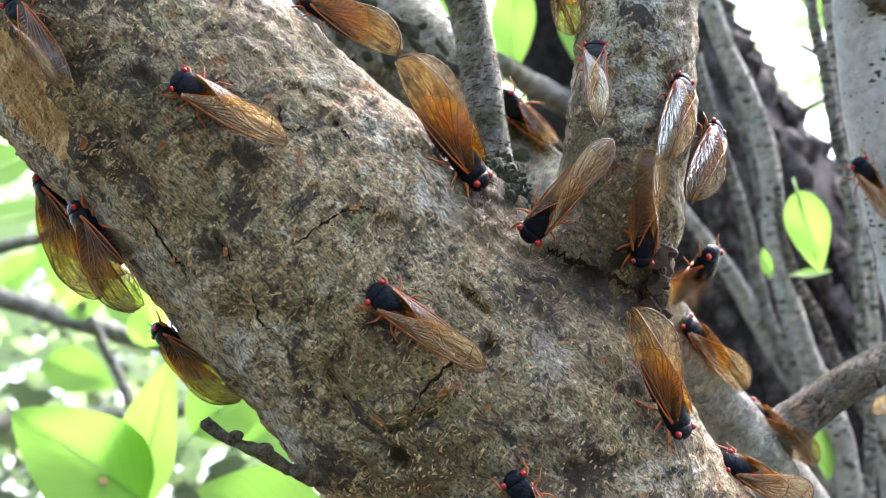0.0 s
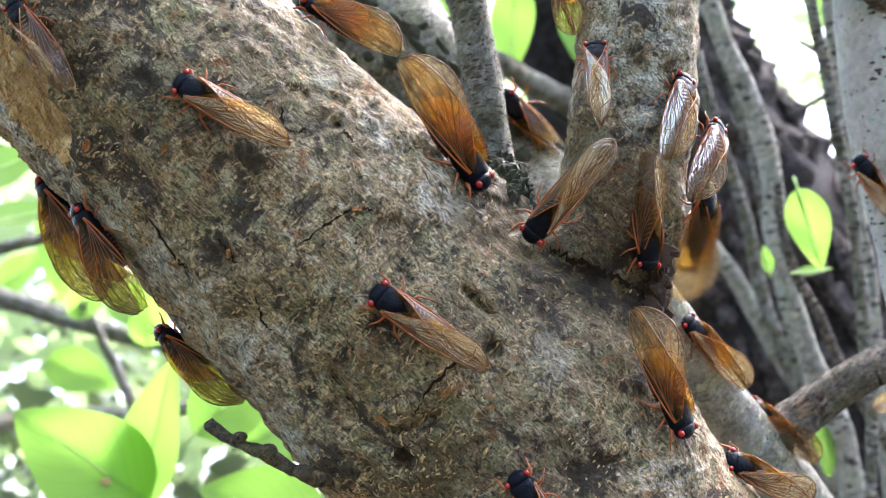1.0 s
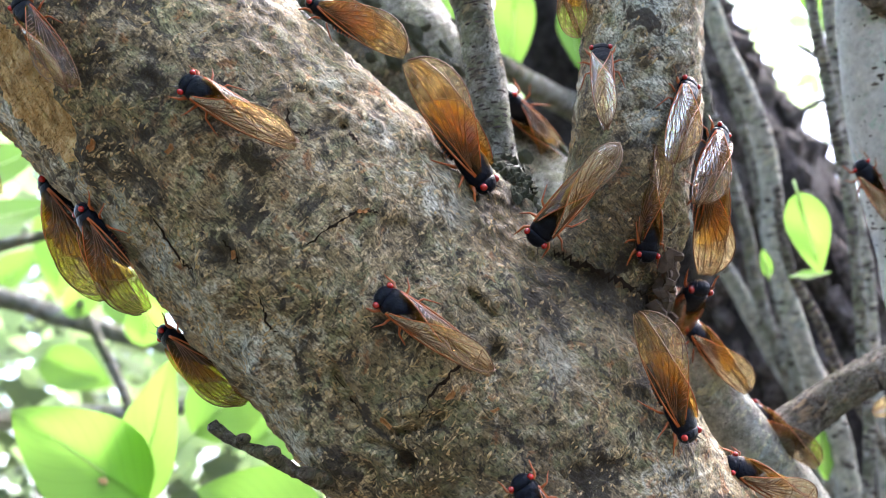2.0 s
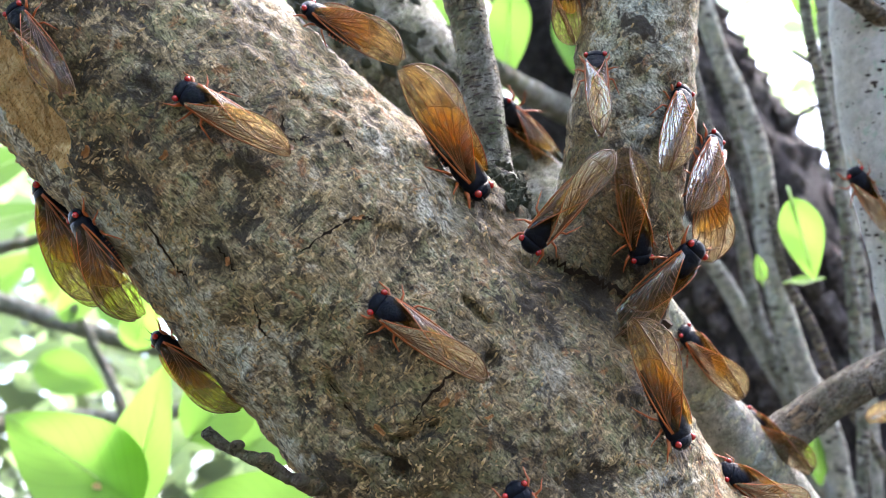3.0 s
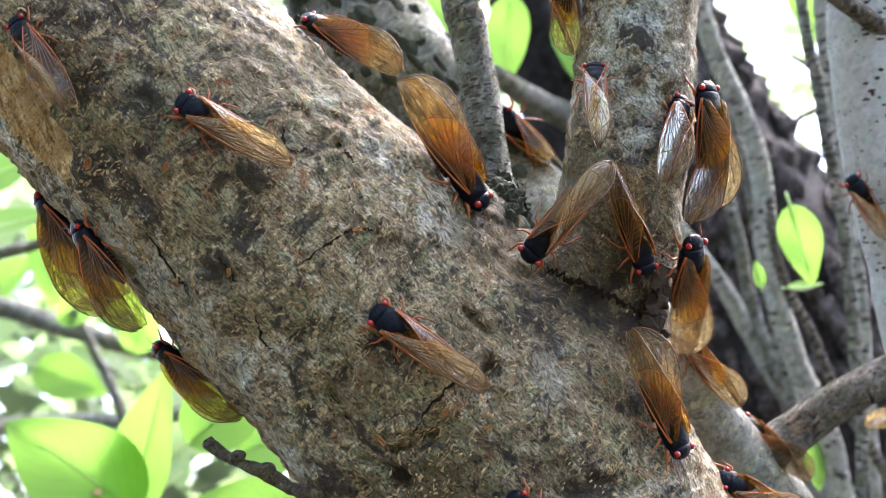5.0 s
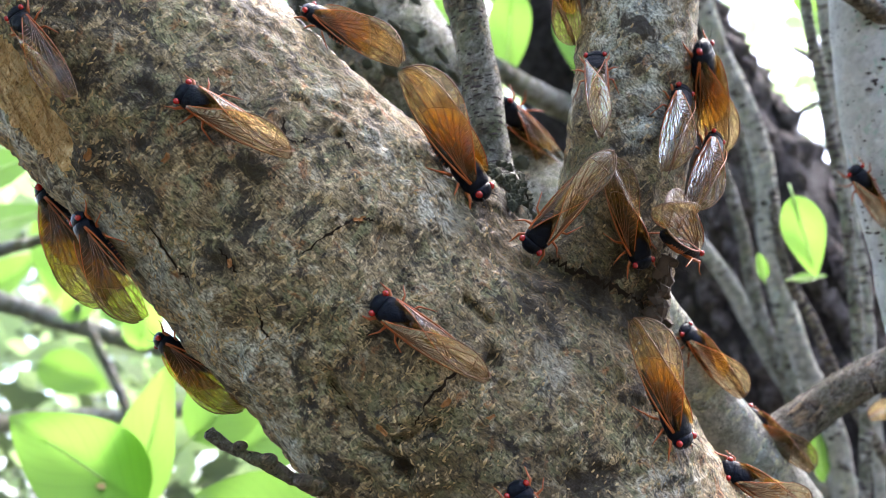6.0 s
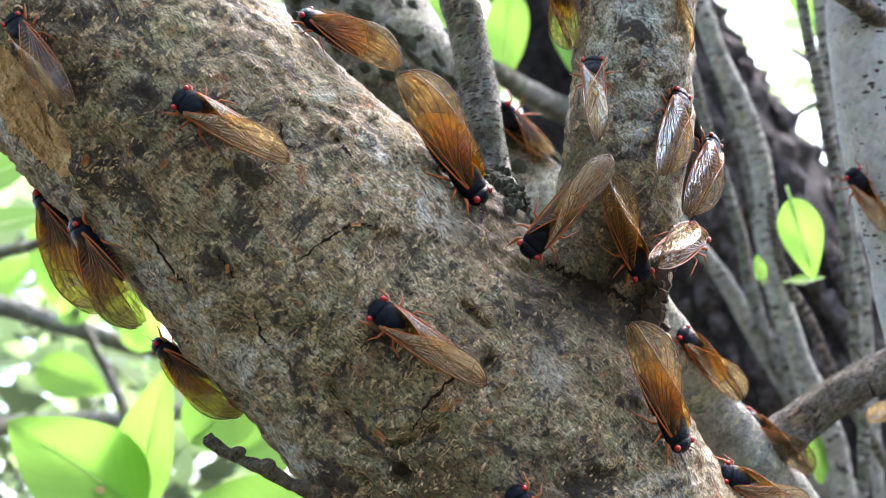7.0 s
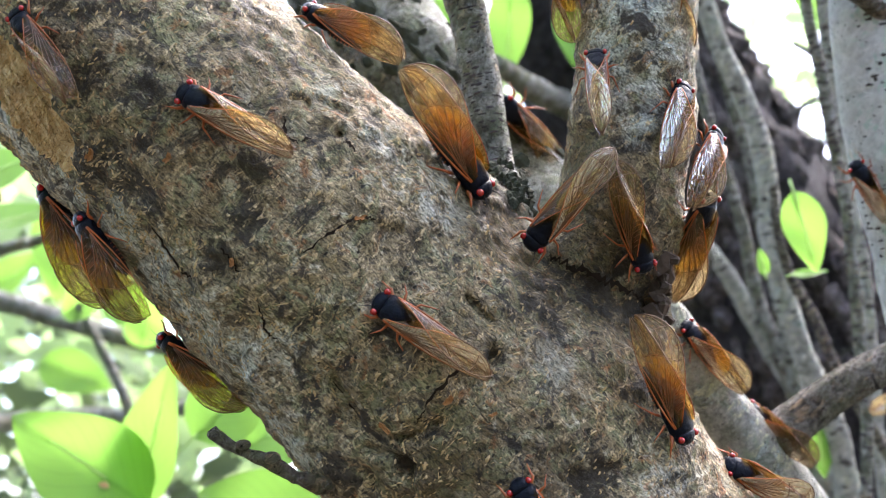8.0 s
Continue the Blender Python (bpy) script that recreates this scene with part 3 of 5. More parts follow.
LIMB_RIGHT = [(0.03175, 0.04144, -0.05034, 0.03608), (0.04438, 0.04144, -0.02147, 0.02706), (0.05431, 0.04144, 0.00559, 0.02093), (0.06052, 0.04282, 0.04005, 0.01957), (0.0637, 0.0442, 0.07662, 0.01874), (0.06543, 0.04558, 0.1135, 0.01828)]
FORK = [(LIMB_LOW, 0.010), (LIMB_LEFT, 0.010), (LIMB_RIGHT, 0.016)]
# lumps: place and size; sunk scars have a negative size
LUMPS = [((-0.05209, 0.00004, -0.03562), 0.0045, 0.005), ((-0.04741, 0.00202, -0.0422), 0.005, 0.006), ((-0.04284, 0.00315, -0.04871), 0.0045, 0.006), ((-0.04082, 0.00675, -0.05609), 0.005, 0.006),
         ((-0.03509, -0.0004, -0.05154), 0.0045, 0.004), ((-0.03313, 0.00284, -0.05928), 0.005, 0.004), ((-0.02246, -0.00159, -0.06302), 0.005, -0.004), ((-0.0309, 0.00421, -0.06435), 0.012, 0.006),
         ((-0.01101, -0.00708, -0.06023), 0.006, 0.004), ((-0.01101, -0.00695, -0.06072), 0.0025, -0.005), ((-0.06484, -0.00696, -0.01025), 0.005, 0.004), ((-0.06182, -0.01009, -0.00363), 0.005, -0.002),
         ((-0.00211, -0.01087, -0.03753), 0.011, 0.004), ((0.016, 0.03339, 0.01864), 0.012, 0.006), ((0.05619, 0.01824, -0.01238), 0.013, -0.008), ((0.06834, 0.013, -0.05733), 0.010, 0.004), ((-0.0105, -0.0065, -0.0588), 0.0042, -0.0065), ((-0.0165, -0.006, -0.058), 0.003, 0.0025), ((-0.0065, -0.006, -0.0545), 0.003, 0.003), ((-0.0045, -0.006, -0.0605), 0.0032, 0.003),
         ((-0.0465, 0.001, -0.0385), 0.003, 0.004), ((-0.0435, -0.001, -0.0445), 0.0032, 0.004), ((-0.0395, 0.002, -0.0525), 0.0034, 0.004), ((-0.0365, -0.002, -0.0475), 0.0028, 0.003), ((-0.0525, -0.003, -0.0305), 0.0026, 0.003), ((-0.0645, -0.0085, -0.0065), 0.0028, 0.003)]
# creases: two ends, width, depth
CREASES = [((-0.01291, -0.00552, -0.05212), (-0.00215, -0.00552, -0.04674), 0.0014, 0.0035), ((-0.00215, -0.00552, -0.04674), (0.01336, -0.00276, -0.03013), 0.0022, 0.0030), ((0.02844, 0.00829, -0.00388), (0.0446, 0.00829, -0.01277), 0.0030, 0.0085),
           ((0.0446, 0.00829, -0.01277), (0.06201, 0.0221, -0.01762), 0.0038, 0.0100), ((-0.04142, 0, 0.00016), (-0.02887, 0, 0.008), 0.0014, 0.0044), ((-0.02887, 0, 0.008), (-0.02024, 0, 0.00957), 0.0014, 0.0033),
           ((-0.08305, 0.00553, 0.00576), (-0.07336, 0.00829, -0.00954), 0.0014, 0.0044), ((-0.02916, 0.00276, 0.03185), (-0.02464, 0.00553, 0.02928), 0.0014, 0.0045), ((-0.03137, -0.00552, -0.03521), (-0.02521, -0.00552, -0.04751), 0.0014, 0.0035),
           ((-0.02214, -0.00552, -0.0552), (-0.01445, -0.00552, -0.05597), 0.0014, 0.0033), ((-0.05397, 0, -0.01867), (-0.04456, 0, -0.02651), 0.0014, 0.0030), ((0.0351, -0.00276, -0.06353), (0.04958, 0, -0.0626), 0.0040, 0.0030)]
# the ring of a healed branch scar
for k in range(9):
    g, h = 0.628 * k, 0.628 * (k + 1)
    o = (-0.04063, 0, 0.03702)
    CREASES.append(((o[0] + 0.0042 * np.cos(g), o[1], o[2] + 0.0044 * np.sin(g)), (o[0] + 0.0042 * np.cos(h), o[1], o[2] + 0.0044 * np.sin(h)), 0.0012, 0.0013))
# short cracks strewn over the face
crack_rng = np.random.RandomState(4)
for k in range(22):
    u, v, g = crack_rng.uniform(-0.09, 0.045), crack_rng.uniform(-0.06, 0.045), crack_rng.uniform(-1.4, -0.2)
    d = crack_rng.uniform(0.002, 0.005)
    CREASES.append(((u - d * np.cos(g), 0.0, v - d * np.sin(g)), (u + d * np.cos(g), 0.0, v + d * np.sin(g)), 0.0014, 0.003))


def cone_distance(p, a, b):
    a, b = np.asarray(a, np.float32), np.asarray(b, np.float32)
    ab = b[:3] - a[:3]
    h = np.clip(((p - a[:3]) @ ab) / (ab @ ab), 0, 1)
    d = p - a[:3] - h[:, None] * ab
    return np.sqrt((d * d).sum(1)) - (a[3] + h * (b[3] - a[3]))


def tree_distance(p):
    p = np.asarray(p, np.float32)
    total = None
    for chain, soft in FORK:
        d = None
        for a, b in zip(chain, chain[1:]):
            e = cone_distance(p, a, b)
            d = e if d is None else np.minimum(d, e)
        if total is None:
            total = d
        else:
            h = np.clip(0.5 + 0.5 * (total - d) / soft, 0, 1)
            total = total + h * (d - total) - soft * h * (1 - h)
    near = np.flatnonzero(np.abs(total) < 0.016)
    p, part_total = p[near], total[near]
    for c, size, lift in LUMPS:
        q = p - np.asarray(c, np.float32)
        part_total = part_total - lift * np.exp(-(q * q).sum(1) / (size * size))
    for a, b, wide, deep in CREASES:
        a, b = np.asarray(a, np.float32), np.asarray(b, np.float32)
        ab = b - a
        h = np.clip(((p - a) @ ab) / (ab @ ab), 0, 1)
        q = p - a - h[:, None] * ab
        q2 = q[:, 0] ** 2 + q[:, 2] ** 2 + 0.05 * q[:, 1] ** 2
        part_total = part_total + deep * np.exp(-q2 / (wide * wide))
    total[near] = part_total
    return total
# END


def surface_net(lo, hi, step):
    """A closed-form surface net over a box of the distance field."""
    ax = [np.arange(a, b, step, dtype=np.float32) for a, b in zip(lo, hi)]
    nx, ny, nz = map(len, ax)
    f = np.empty((nx, ny, nz), np.float32)
    yy, zz = np.meshgrid(ax[1], ax[2], indexing="ij")
    block = 24
    for i in range(0, nx, block):
        xs = ax[0][i:i + block]
        g = np.empty((len(xs), ny, nz, 3), np.float32)
        g[..., 0], g[..., 1], g[..., 2] = xs[:, None, None], yy, zz
        f[i:i + block] = tree_distance(g.reshape(-1, 3)).reshape(len(xs), ny, nz)
    s = f < 0
    cells = np.zeros((nx - 1, ny - 1, nz - 1), np.int8)
    for dx in (0, 1):
        for dy in (0, 1):
            for dz in (0, 1):
                cells += s[dx:nx - 1 + dx, dy:ny - 1 + dy, dz:nz - 1 + dz]
    act = np.argwhere((cells > 0) & (cells < 8))
    ids = -np.ones(cells.shape, np.int64)
    ids[tuple(act.T)] = np.arange(len(act))
    acc, cnt = np.zeros((len(act), 3)), np.zeros(len(act))
    corners = [(0, 0, 0), (1, 0, 0), (0, 1, 0), (0, 0, 1), (1, 1, 0), (1, 0, 1), (0, 1, 1), (1, 1, 1)]
    for a in corners:
        for k in range(3):
            if a[k]:
                continue
            b = list(a)
            b[k] = 1
            fa, fb = f[tuple((act + a).T)], f[tuple((act + b).T)]
            cross = (fa < 0) != (fb < 0)
            h = np.where(cross, fa / np.where(cross, fa - fb, 1), 0)
            pt = act + np.array(a) + h[:, None] * (np.array(b) - np.array(a))
            acc += pt * cross[:, None]
            cnt += cross
    verts = np.array(lo) + acc / cnt[:, None] * step
    faces = []
    for k in range(3):
        o1, o2 = [(0, 1, 0), (1, 0, 0), (1, 0, 0)][k], [(0, 0, 1), (0, 0, 1), (0, 1, 0)][k]
        sl0, sl1 = [slice(1, -1)] * 3, [slice(1, -1)] * 3
        sl0[k], sl1[k] = slice(0, -1), slice(1, None)
        e = np.argwhere(s[tuple(sl0)] != s[tuple(sl1)])
        off = np.array([1, 1, 1])
        off[k] = 0
        e = e + off
        flip = s[tuple(e.T)]
        if k == 1:
            flip = ~flip
        q = [ids[tuple((e - d).T)] for d in (np.zeros(3, int), np.array(o1), np.array(o1) + o2, np.array(o2))]
        quad = np.stack(q, 1)
        quad[flip] = quad[flip][:, ::-1]
        faces.append(quad[(quad >= 0).all(1)])
    return verts, np.vstack(faces)


def grain_lift(p):
    """Fine unevenness of the bark, in metres."""
    v = Vector(p)
    return 0.0016 * noise.noise(v * 60) + 0.0012 * noise.noise(v * 150) + 0.0009 * noise.noise(v * 380) - 0.0014 * max(0.0, noise.noise(v * 120 + Vector((5, 5, 5))) - 0.25)


def build_trunk():
    tree = thing("apple_tree", BASE, "old apple tree forking into two lichen-grey limbs, covered with cicadas", "tree")
    verts, faces = surface_net((-0.165, -0.03, -0.115), (0.105, 0.115, 0.105), 0.0012)
    n = np.zeros_like(verts)
    e = 0.0008
    for k in range(3):
        d = np.zeros(3)
        d[k] = e
        n[:, k] = tree_distance(verts + d) - tree_distance(verts - d)
    n /= np.linalg.norm(n, axis=1)[:, None] + 1e-9
    lift = np.array([grain_lift(p) for p in verts])
    moved = verts + n * lift[:, None]
    # a strip of bark torn off down to the wood
    c, d = np.array((-0.11614, -0.00138, 0.04308)), np.array((0.53, 0.0, -0.85))
    x, z = verts[:, 0] - c[0], verts[:, 2] - c[2]
    al, ac = x * d[0] + z * d[2], x * d[2] - z * d[0]
    edge = np.array([0.0022 * noise.noise(Vector(p) * 160) for p in verts])
    inside = 1 - np.sqrt((al / 0.024) ** 2 + ((ac + edge) / 0.0078) ** 2)
    torn = (inside > 0) & (verts[:, 1] < c[1] + 0.02)
    fibre = np.array([noise.noise(Vector((q * 900, 3.0, p * 130))) + 0.6 * noise.noise(Vector((q * 2200, 9.0, p * 300))) for q, p in zip(ac[torn], al[torn])])
    moved[torn] += n[torn] * (-0.0012 * np.minimum(1, inside[torn] * 5) + 0.0016 * fibre)[:, None]
    faces = np.asarray(faces)
    raw = torn[faces].all(1)
    trunk = mesh_part("trunk", moved, faces[~raw], BARK, tree, "grey-brown bark with lichen, specks and scars")
    for kind_, spots in (("stain", STAIN_SHADE), ("dirt_shade", DIRT_SHADE), ("lichen", LICHEN_LIGHT)):
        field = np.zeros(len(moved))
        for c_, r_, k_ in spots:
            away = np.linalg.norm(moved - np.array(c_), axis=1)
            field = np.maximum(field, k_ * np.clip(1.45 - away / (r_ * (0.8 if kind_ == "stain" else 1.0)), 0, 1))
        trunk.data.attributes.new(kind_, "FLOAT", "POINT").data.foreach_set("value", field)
    keep, back = np.unique(faces[raw], return_inverse=True)
    pieces = [(moved[keep], [tuple(q) for q in back.reshape(-1, 4)])]
    core = np.flatnonzero(torn & (inside > 0.08))
    for i in nrng.choice(core, 150):
        o, g = moved[i], d + nrng.normal(0, 0.16, 3)
        g -= n[i] * (g @ n[i])
        long = rng.uniform(0.0012, 0.005)
        pts = [o - g * long, o + n[i] * 0.0003, o + g * long + n[i] * rng.uniform(0.0, 0.0014)]
        pieces.append(tube(pts, np.array((0.00015, 0.0003, 0.00008)) * rng.uniform(0.7, 1.5), 4))
    mesh_part("torn_wood", *joined(pieces), WOOD_RAW, tree, "strip of torn orange-brown wood fibres")
    # short corky dashes that cross the limb
    lv, lf = [], []
    front = np.flatnonzero((n[:, 1] < 0.4) & ~torn)
    for i in nrng.choice(front, 11000):
        o, nn = moved[i], n[i]
        if rng.random() < min(0.93, max(0.05, 0.55 + 9 * (o[0] + o[2] + 0.02))) or noise.noise(Vector(o) * 45) < -0.15:
            continue
        g = np.array((0.71, 0, 0.71)) + nrng.normal(0, 0.45, 3)
        g -= nn * (g @ nn)
        g /= np.linalg.norm(g)
        h = np.cross(nn, g)
        a1, b1 = rng.uniform(0.0004, 0.0015), rng.uniform(0.0002, 0.00055)
        at = len(lv)
        lv.append(o + nn * rng.uniform(0.0002, 0.0005))
        for k in range(7):
            q = 2 * math.pi * k / 7
            j = rng.uniform(0.7, 1.25)
            lv.append(o + g * a1 * math.cos(q) * j + h * b1 * math.sin(q) * j - nn * 0.0002)
        lf += [(at, at + 1 + k, at + 1 + (k + 1) % 7) for k in range(7)]
    tagged(mesh_part("lenticel", np.array(lv), lf, FLAKE, tree, "tan corky dashes on the bark", smooth=False), kind="stuff")
    # dead bark peeling off the flank below the fork
    for k in range(26):
        f = k / 25
        c = np.array((0.0675 - 0.0025 * f + rng.uniform(-0.003, 0.0015), 0.026 + rng.uniform(-0.004, 0.004), -0.004 - 0.025 * f))
        up = np.array((rng.uniform(-0.35, 0.35), rng.uniform(-0.3, 0.3), 1.0)) * rng.uniform(0.0016, 0.0042)
        out = np.array((rng.uniform(0.4, 1.0), rng.uniform(-1.0, -0.2), rng.uniform(-0.4, 0.4))) * rng.uniform(0.0012, 0.003)
        thick = np.cross(up, out)
        thick *= rng.uniform(0.0003, 0.0007) / np.linalg.norm(thick)
        rim = []
        for j in range(9):
            q = 2 * math.pi * j / 9
            rim.append(c + up * math.cos(q) * rng.uniform(0.6, 1.3) + out * math.sin(q) * rng.uniform(0.6, 1.3) + thick * rng.uniform(-1, 1))
        v = [c + thick * 2] + [q + thick for q in rim] + [c - thick * 2] + [q - thick for q in rim]
        fc = [(0, 1 + j, 1 + (j + 1) % 9) for j in range(9)] + [(10, 11 + (j + 1) % 9, 11 + j) for j in range(9)]
        fc += [(1 + j, 11 + j, 11 + (j + 1) % 9, 1 + (j + 1) % 9) for j in range(9)]
        mesh_part("bark_flake", v, fc, FLAP, tree, smooth=False)
    # the parts of the tree beyond the fork
    def limb(name, rows, sides, mat, rough, label=""):
        q = spline(rows, 14)
        v, f = tube(q[:, :3], q[:, 3], sides, rough)
        return mesh_part(name, v, f, mat, tree, label)
    a, b = np.array(LIMB_LOW[1]), np.array(LIMB_LOW[0])
    foot = BASE.inverted() @ Vector((0.16, 0.44, -0.02))
    limb("lower_trunk", [tuple(a * 0.35 + b * 0.65 - np.array([0, 0, 0, 0.002])), (0.085, 0.10, -0.28, 0.056), (0.09, 0.01, -0.7, 0.062), (foot.x, foot.y, foot.z + 0.3, 0.07), (foot.x, foot.y, foot.z, 0.11)], 32, BARK, 0.12)
    a = np.array(LIMB_LEFT[-1])
    limb("upper_limb", [tuple(np.array(LIMB_LEFT[-2]) * 0.3 + a * 0.7 - np.array([0, 0, 0, 0.002])), (-0.24, 0.05, 0.2, 0.040), (-0.36, 0.10, 0.36, 0.036), (-0.5, 0.1, 0.62, 0.02)], 32, BARK, 0.12)
    a = np.array(LIMB_RIGHT[-1])
    limb("upper_limb", [tuple(np.array(LIMB_RIGHT[-2]) * 0.5 + a * 0.5 - np.array([0, 0, 0, 0.001])), (0.07, 0.055, 0.2, 0.017), (0.08, 0.08, 0.36, 0.015), (0.05, 0.1, 0.6, 0.009)], 28, BARK, 0.12)
    limb("shoot", [(0.02056, 0.03592, 0.00284, 0.00709), (0.01856, 0.0442, 0.01656, 0.00764), (0.01676, 0.05525, 0.0256, 0.00697), (0.01302, 0.06078, 0.05283, 0.0067), (0.00849, 0.06354, 0.07931, 0.00656), (0.00409, 0.0663, 0.10914, 0.00642), (-0.01, 0.08, 0.3, 0.004)], 24, BARK_STEM, 0.10, "straight young shoot out of the crotch")
    limb("broken_twig", [(-0.02594, 0.01105, -0.06937, 0.00424), (-0.03514, 0, -0.06595, 0.0028), (-0.04213, -0.00552, -0.06204, 0.0019), (-0.05007, -0.00829, -0.05685, 0.0016), (-0.05768, -0.00829, -0.05335, 0.0014), (-0.06224, -0.00829, -0.05076, 0.0018), (-0.06392, -0.00829, -0.04833, 0.0012)], 20, BARK_TWIG, 0.6, "short dead twig with a broken tip")
    scales("lenticel", [(0.01836, 0.04697, 0.01854, 0.00734), (0.01676, 0.05525, 0.0256, 0.00697), (0.01302, 0.06078, 0.05283, 0.0067), (0.00849, 0.06354, 0.07931, 0.00656), (0.00409, 0.0663, 0.10914, 0.00642)], np.zeros(3), SPECKLE, tree, 420, 0.0016, 0.0004, 0.0003, "dark cross marks on the shoot", True, 8)
    for x, y in (((-0.04754, -0.00967, -0.05617), 0.0022), ((-0.05511, -0.00967, -0.05254), 0.0018), ((-0.03885, -0.00691, -0.06256), 0.0025), ((-0.06298, -0.00967, -0.04981), 0.0016)):
        mesh_part("bud", *ball(x, y, (1.2, 1.0, 0.8)), BARK_TWIG, tree)
    limb("limb_behind", [(-0.06699, 0.2072, 0.1705, 0.02608), (-0.0388, 0.18233, 0.10964, 0.02709), (-0.01104, 0.16576, 0.07556, 0.0251), (0.01615, 0.15471, 0.04675, 0.02154), (0.03671, 0.13813, 0.02377, 0.01883), (0.05184, 0.11051, -0.00637, 0.01537)], 32, BARK_STEM, 0.22, "mossy limb behind the fork")
    back_rows = [(-0.06699, 0.2072, 0.1705, 0.02608), (-0.0388, 0.18233, 0.10964, 0.02709), (-0.01104, 0.16576, 0.07556, 0.0251), (0.01615, 0.15471, 0.04675, 0.02154), (0.03671, 0.13813, 0.02377, 0.01883)]
    scales("moss", back_rows, np.zeros(3), MOSS, tree, 260, 0.006, 0.0035, 0.0022, "black moss crust", False, 5)
    scales("moss", [(0.0195, 0.036, 0.008, 0.0085), (0.0186, 0.044, 0.0166, 0.0082), (0.0178, 0.05, 0.0225, 0.0072)], np.zeros(3), MOSS, tree, 130, 0.0026, 0.0016, 0.0016, "black moss round the shoot's foot", False, 9)
    return tree, moved, n


tree, TRUNK_V, TRUNK_N = build_trunk()


def bark_chip(u, v, along_u, along_v, long, wide, mat, label):
    """A loose curled chip that clings to the face of the trunk."""
    near_ = np.flatnonzero((TRUNK_N[:, 1] < 0) & (np.hypot(TRUNK_V[:, 0] - u, TRUNK_V[:, 2] - v) < 0.0016))
    i = near_[np.argmin(TRUNK_V[near_, 1])]
    o, nn = TRUNK_V[i], TRUNK_N[i]
    g = np.array((along_u, 0.0, along_v))
    g = g - nn * (g @ nn)
    g /= np.linalg.norm(g)
    h = np.cross(nn, g)
    v_, f_ = [], []
    for a in range(7):
        s = a / 6 * 2 - 1
        for b in range(5):
            t = b / 4 * 2 - 1
            half = 0.8 * wide * (1 - 0.4 * s * s) * rng.uniform(0.5, 1.3)
            lift = 0.0006 + 0.5 * wide * t * t + 0.0004 * rng.random() + 0.12 * long * s * s
            v_.append(o + g * (s + rng.uniform(-0.12, 0.12)) * long * 0.8 + h * (t * half + 0.35 * wide * s * s) + nn * lift)
    under = [q - nn * 0.0005 for q in v_]
    for a in range(6):
        for b in range(4):
            q = a * 5 + b
            f_ += [(q, q + 1, q + 6, q + 5), (35 + q, 40 + q, 41 + q, 36 + q)]
    ring = [b for b in range(5)] + [a * 5 + 4 for a in range(1, 7)] + [30 + b for b in (3, 2, 1, 0)] + [a * 5 for a in (5, 4, 3, 2, 1)]
    f_ += [(p, 35 + p, 35 + q, q) for p, q in zip(ring, ring[1:] + ring[:1])]
    mesh_part("bark_chip", v_ + under, f_, mat, tree, label, smooth=False)


def bark_crack(line, width):
    """A jagged dark strip along places on the face; the crack's shaded depth is its colour."""
    q = spline([(u, v) for u, v in line], 9)
    left, right = [], []
    for k, (u, v) in enumerate(q):
        near_ = np.flatnonzero((TRUNK_N[:, 1] < 0.3) & (np.hypot(TRUNK_V[:, 0] - u, TRUNK_V[:, 2] - v) < 0.0018))
        if not len(near_):
            continue
        near_ = near_[TRUNK_V[near_, 1] < TRUNK_V[near_, 1].min() + 0.006]
        nn = TRUNK_N[near_].mean(0)
        nn /= np.linalg.norm(nn)
        deep = TRUNK_V[near_, 1].mean() - ((u - TRUNK_V[near_, 0].mean()) * nn[0] + (v - TRUNK_V[near_, 2].mean()) * nn[2]) / min(-0.3, nn[1])
        o = np.array((u, deep, v)) + nn * 0.0004
        t = q[min(k + 1, len(q) - 1)] - q[max(k - 1, 0)]
        h = np.cross(nn, (t[0], 0.0, t[1]))
        h /= np.linalg.norm(h) + 1e-9
        w = 0.75 * width * (math.sin(math.pi * (k + 0.6) / (len(q) + 0.2)) ** 0.6)
        o = o + h * rng.uniform(-0.8, 0.8) * width
        left.append(o + h * w * rng.uniform(0.1, 1.6))
        right.append(o - h * w * rng.uniform(0.1, 1.6))
    m = len(left)
    if m > 2:
        mesh_part("bark_crack", left + right, [(k, k + 1, m + k + 1, m + k) for k in range(m - 1)], CRACK, tree, smooth=False)


for width_, *line_ in CRACKS:
    bark_crack(line_, width_)
bark_chip(-0.0175, -0.0493, 0.8, -0.6, 0.0024, 0.001, CHIP, "orange chip of torn bark")
bark_chip(-0.0215, 0.0088, 0.9, 0.3, 0.0022, 0.0007, CHIP, "rusty shred of bark")
bark_chip(-0.0305, 0.0072, 0.75, 0.6, 0.0032, 0.0012, BARK, "lifted sliver of bark")
bark_chip(-0.0735, 0.026, 0.5, 0.8, 0.0017, 0.0011, CHIP, "rusty curl of bark")
bark_chip(-0.0575, -0.0045, 0.2, 0.9, 0.0015, 0.0008, CHIP, "rusty curl of bark")
bark_chip(-0.096, 0.026, 0.6, 0.7, 0.0022, 0.0012, CHIP, "tan chip of torn bark")
bark_chip(0.001, -0.0405, 0.7, 0.7, 0.002, 0.001, CHIP, "rusty curl of bark")
bark_chip(0.0135, -0.0445, 0.9, 0.3, 0.0015, 0.0006, CHIP, "rusty shred of bark")


# ---- stems behind ----
def stem_mesh(name, rows, mat, parent, o, sides=16, rough=0.12, label=""):
    q = spline(rows, 12)
    v, f = tube(q[:, :3] - o, q[:, 3], sides, rough, seed=len(rows) + rows[0][0] * 50)
    return mesh_part(name, v, f, mat, parent, label)


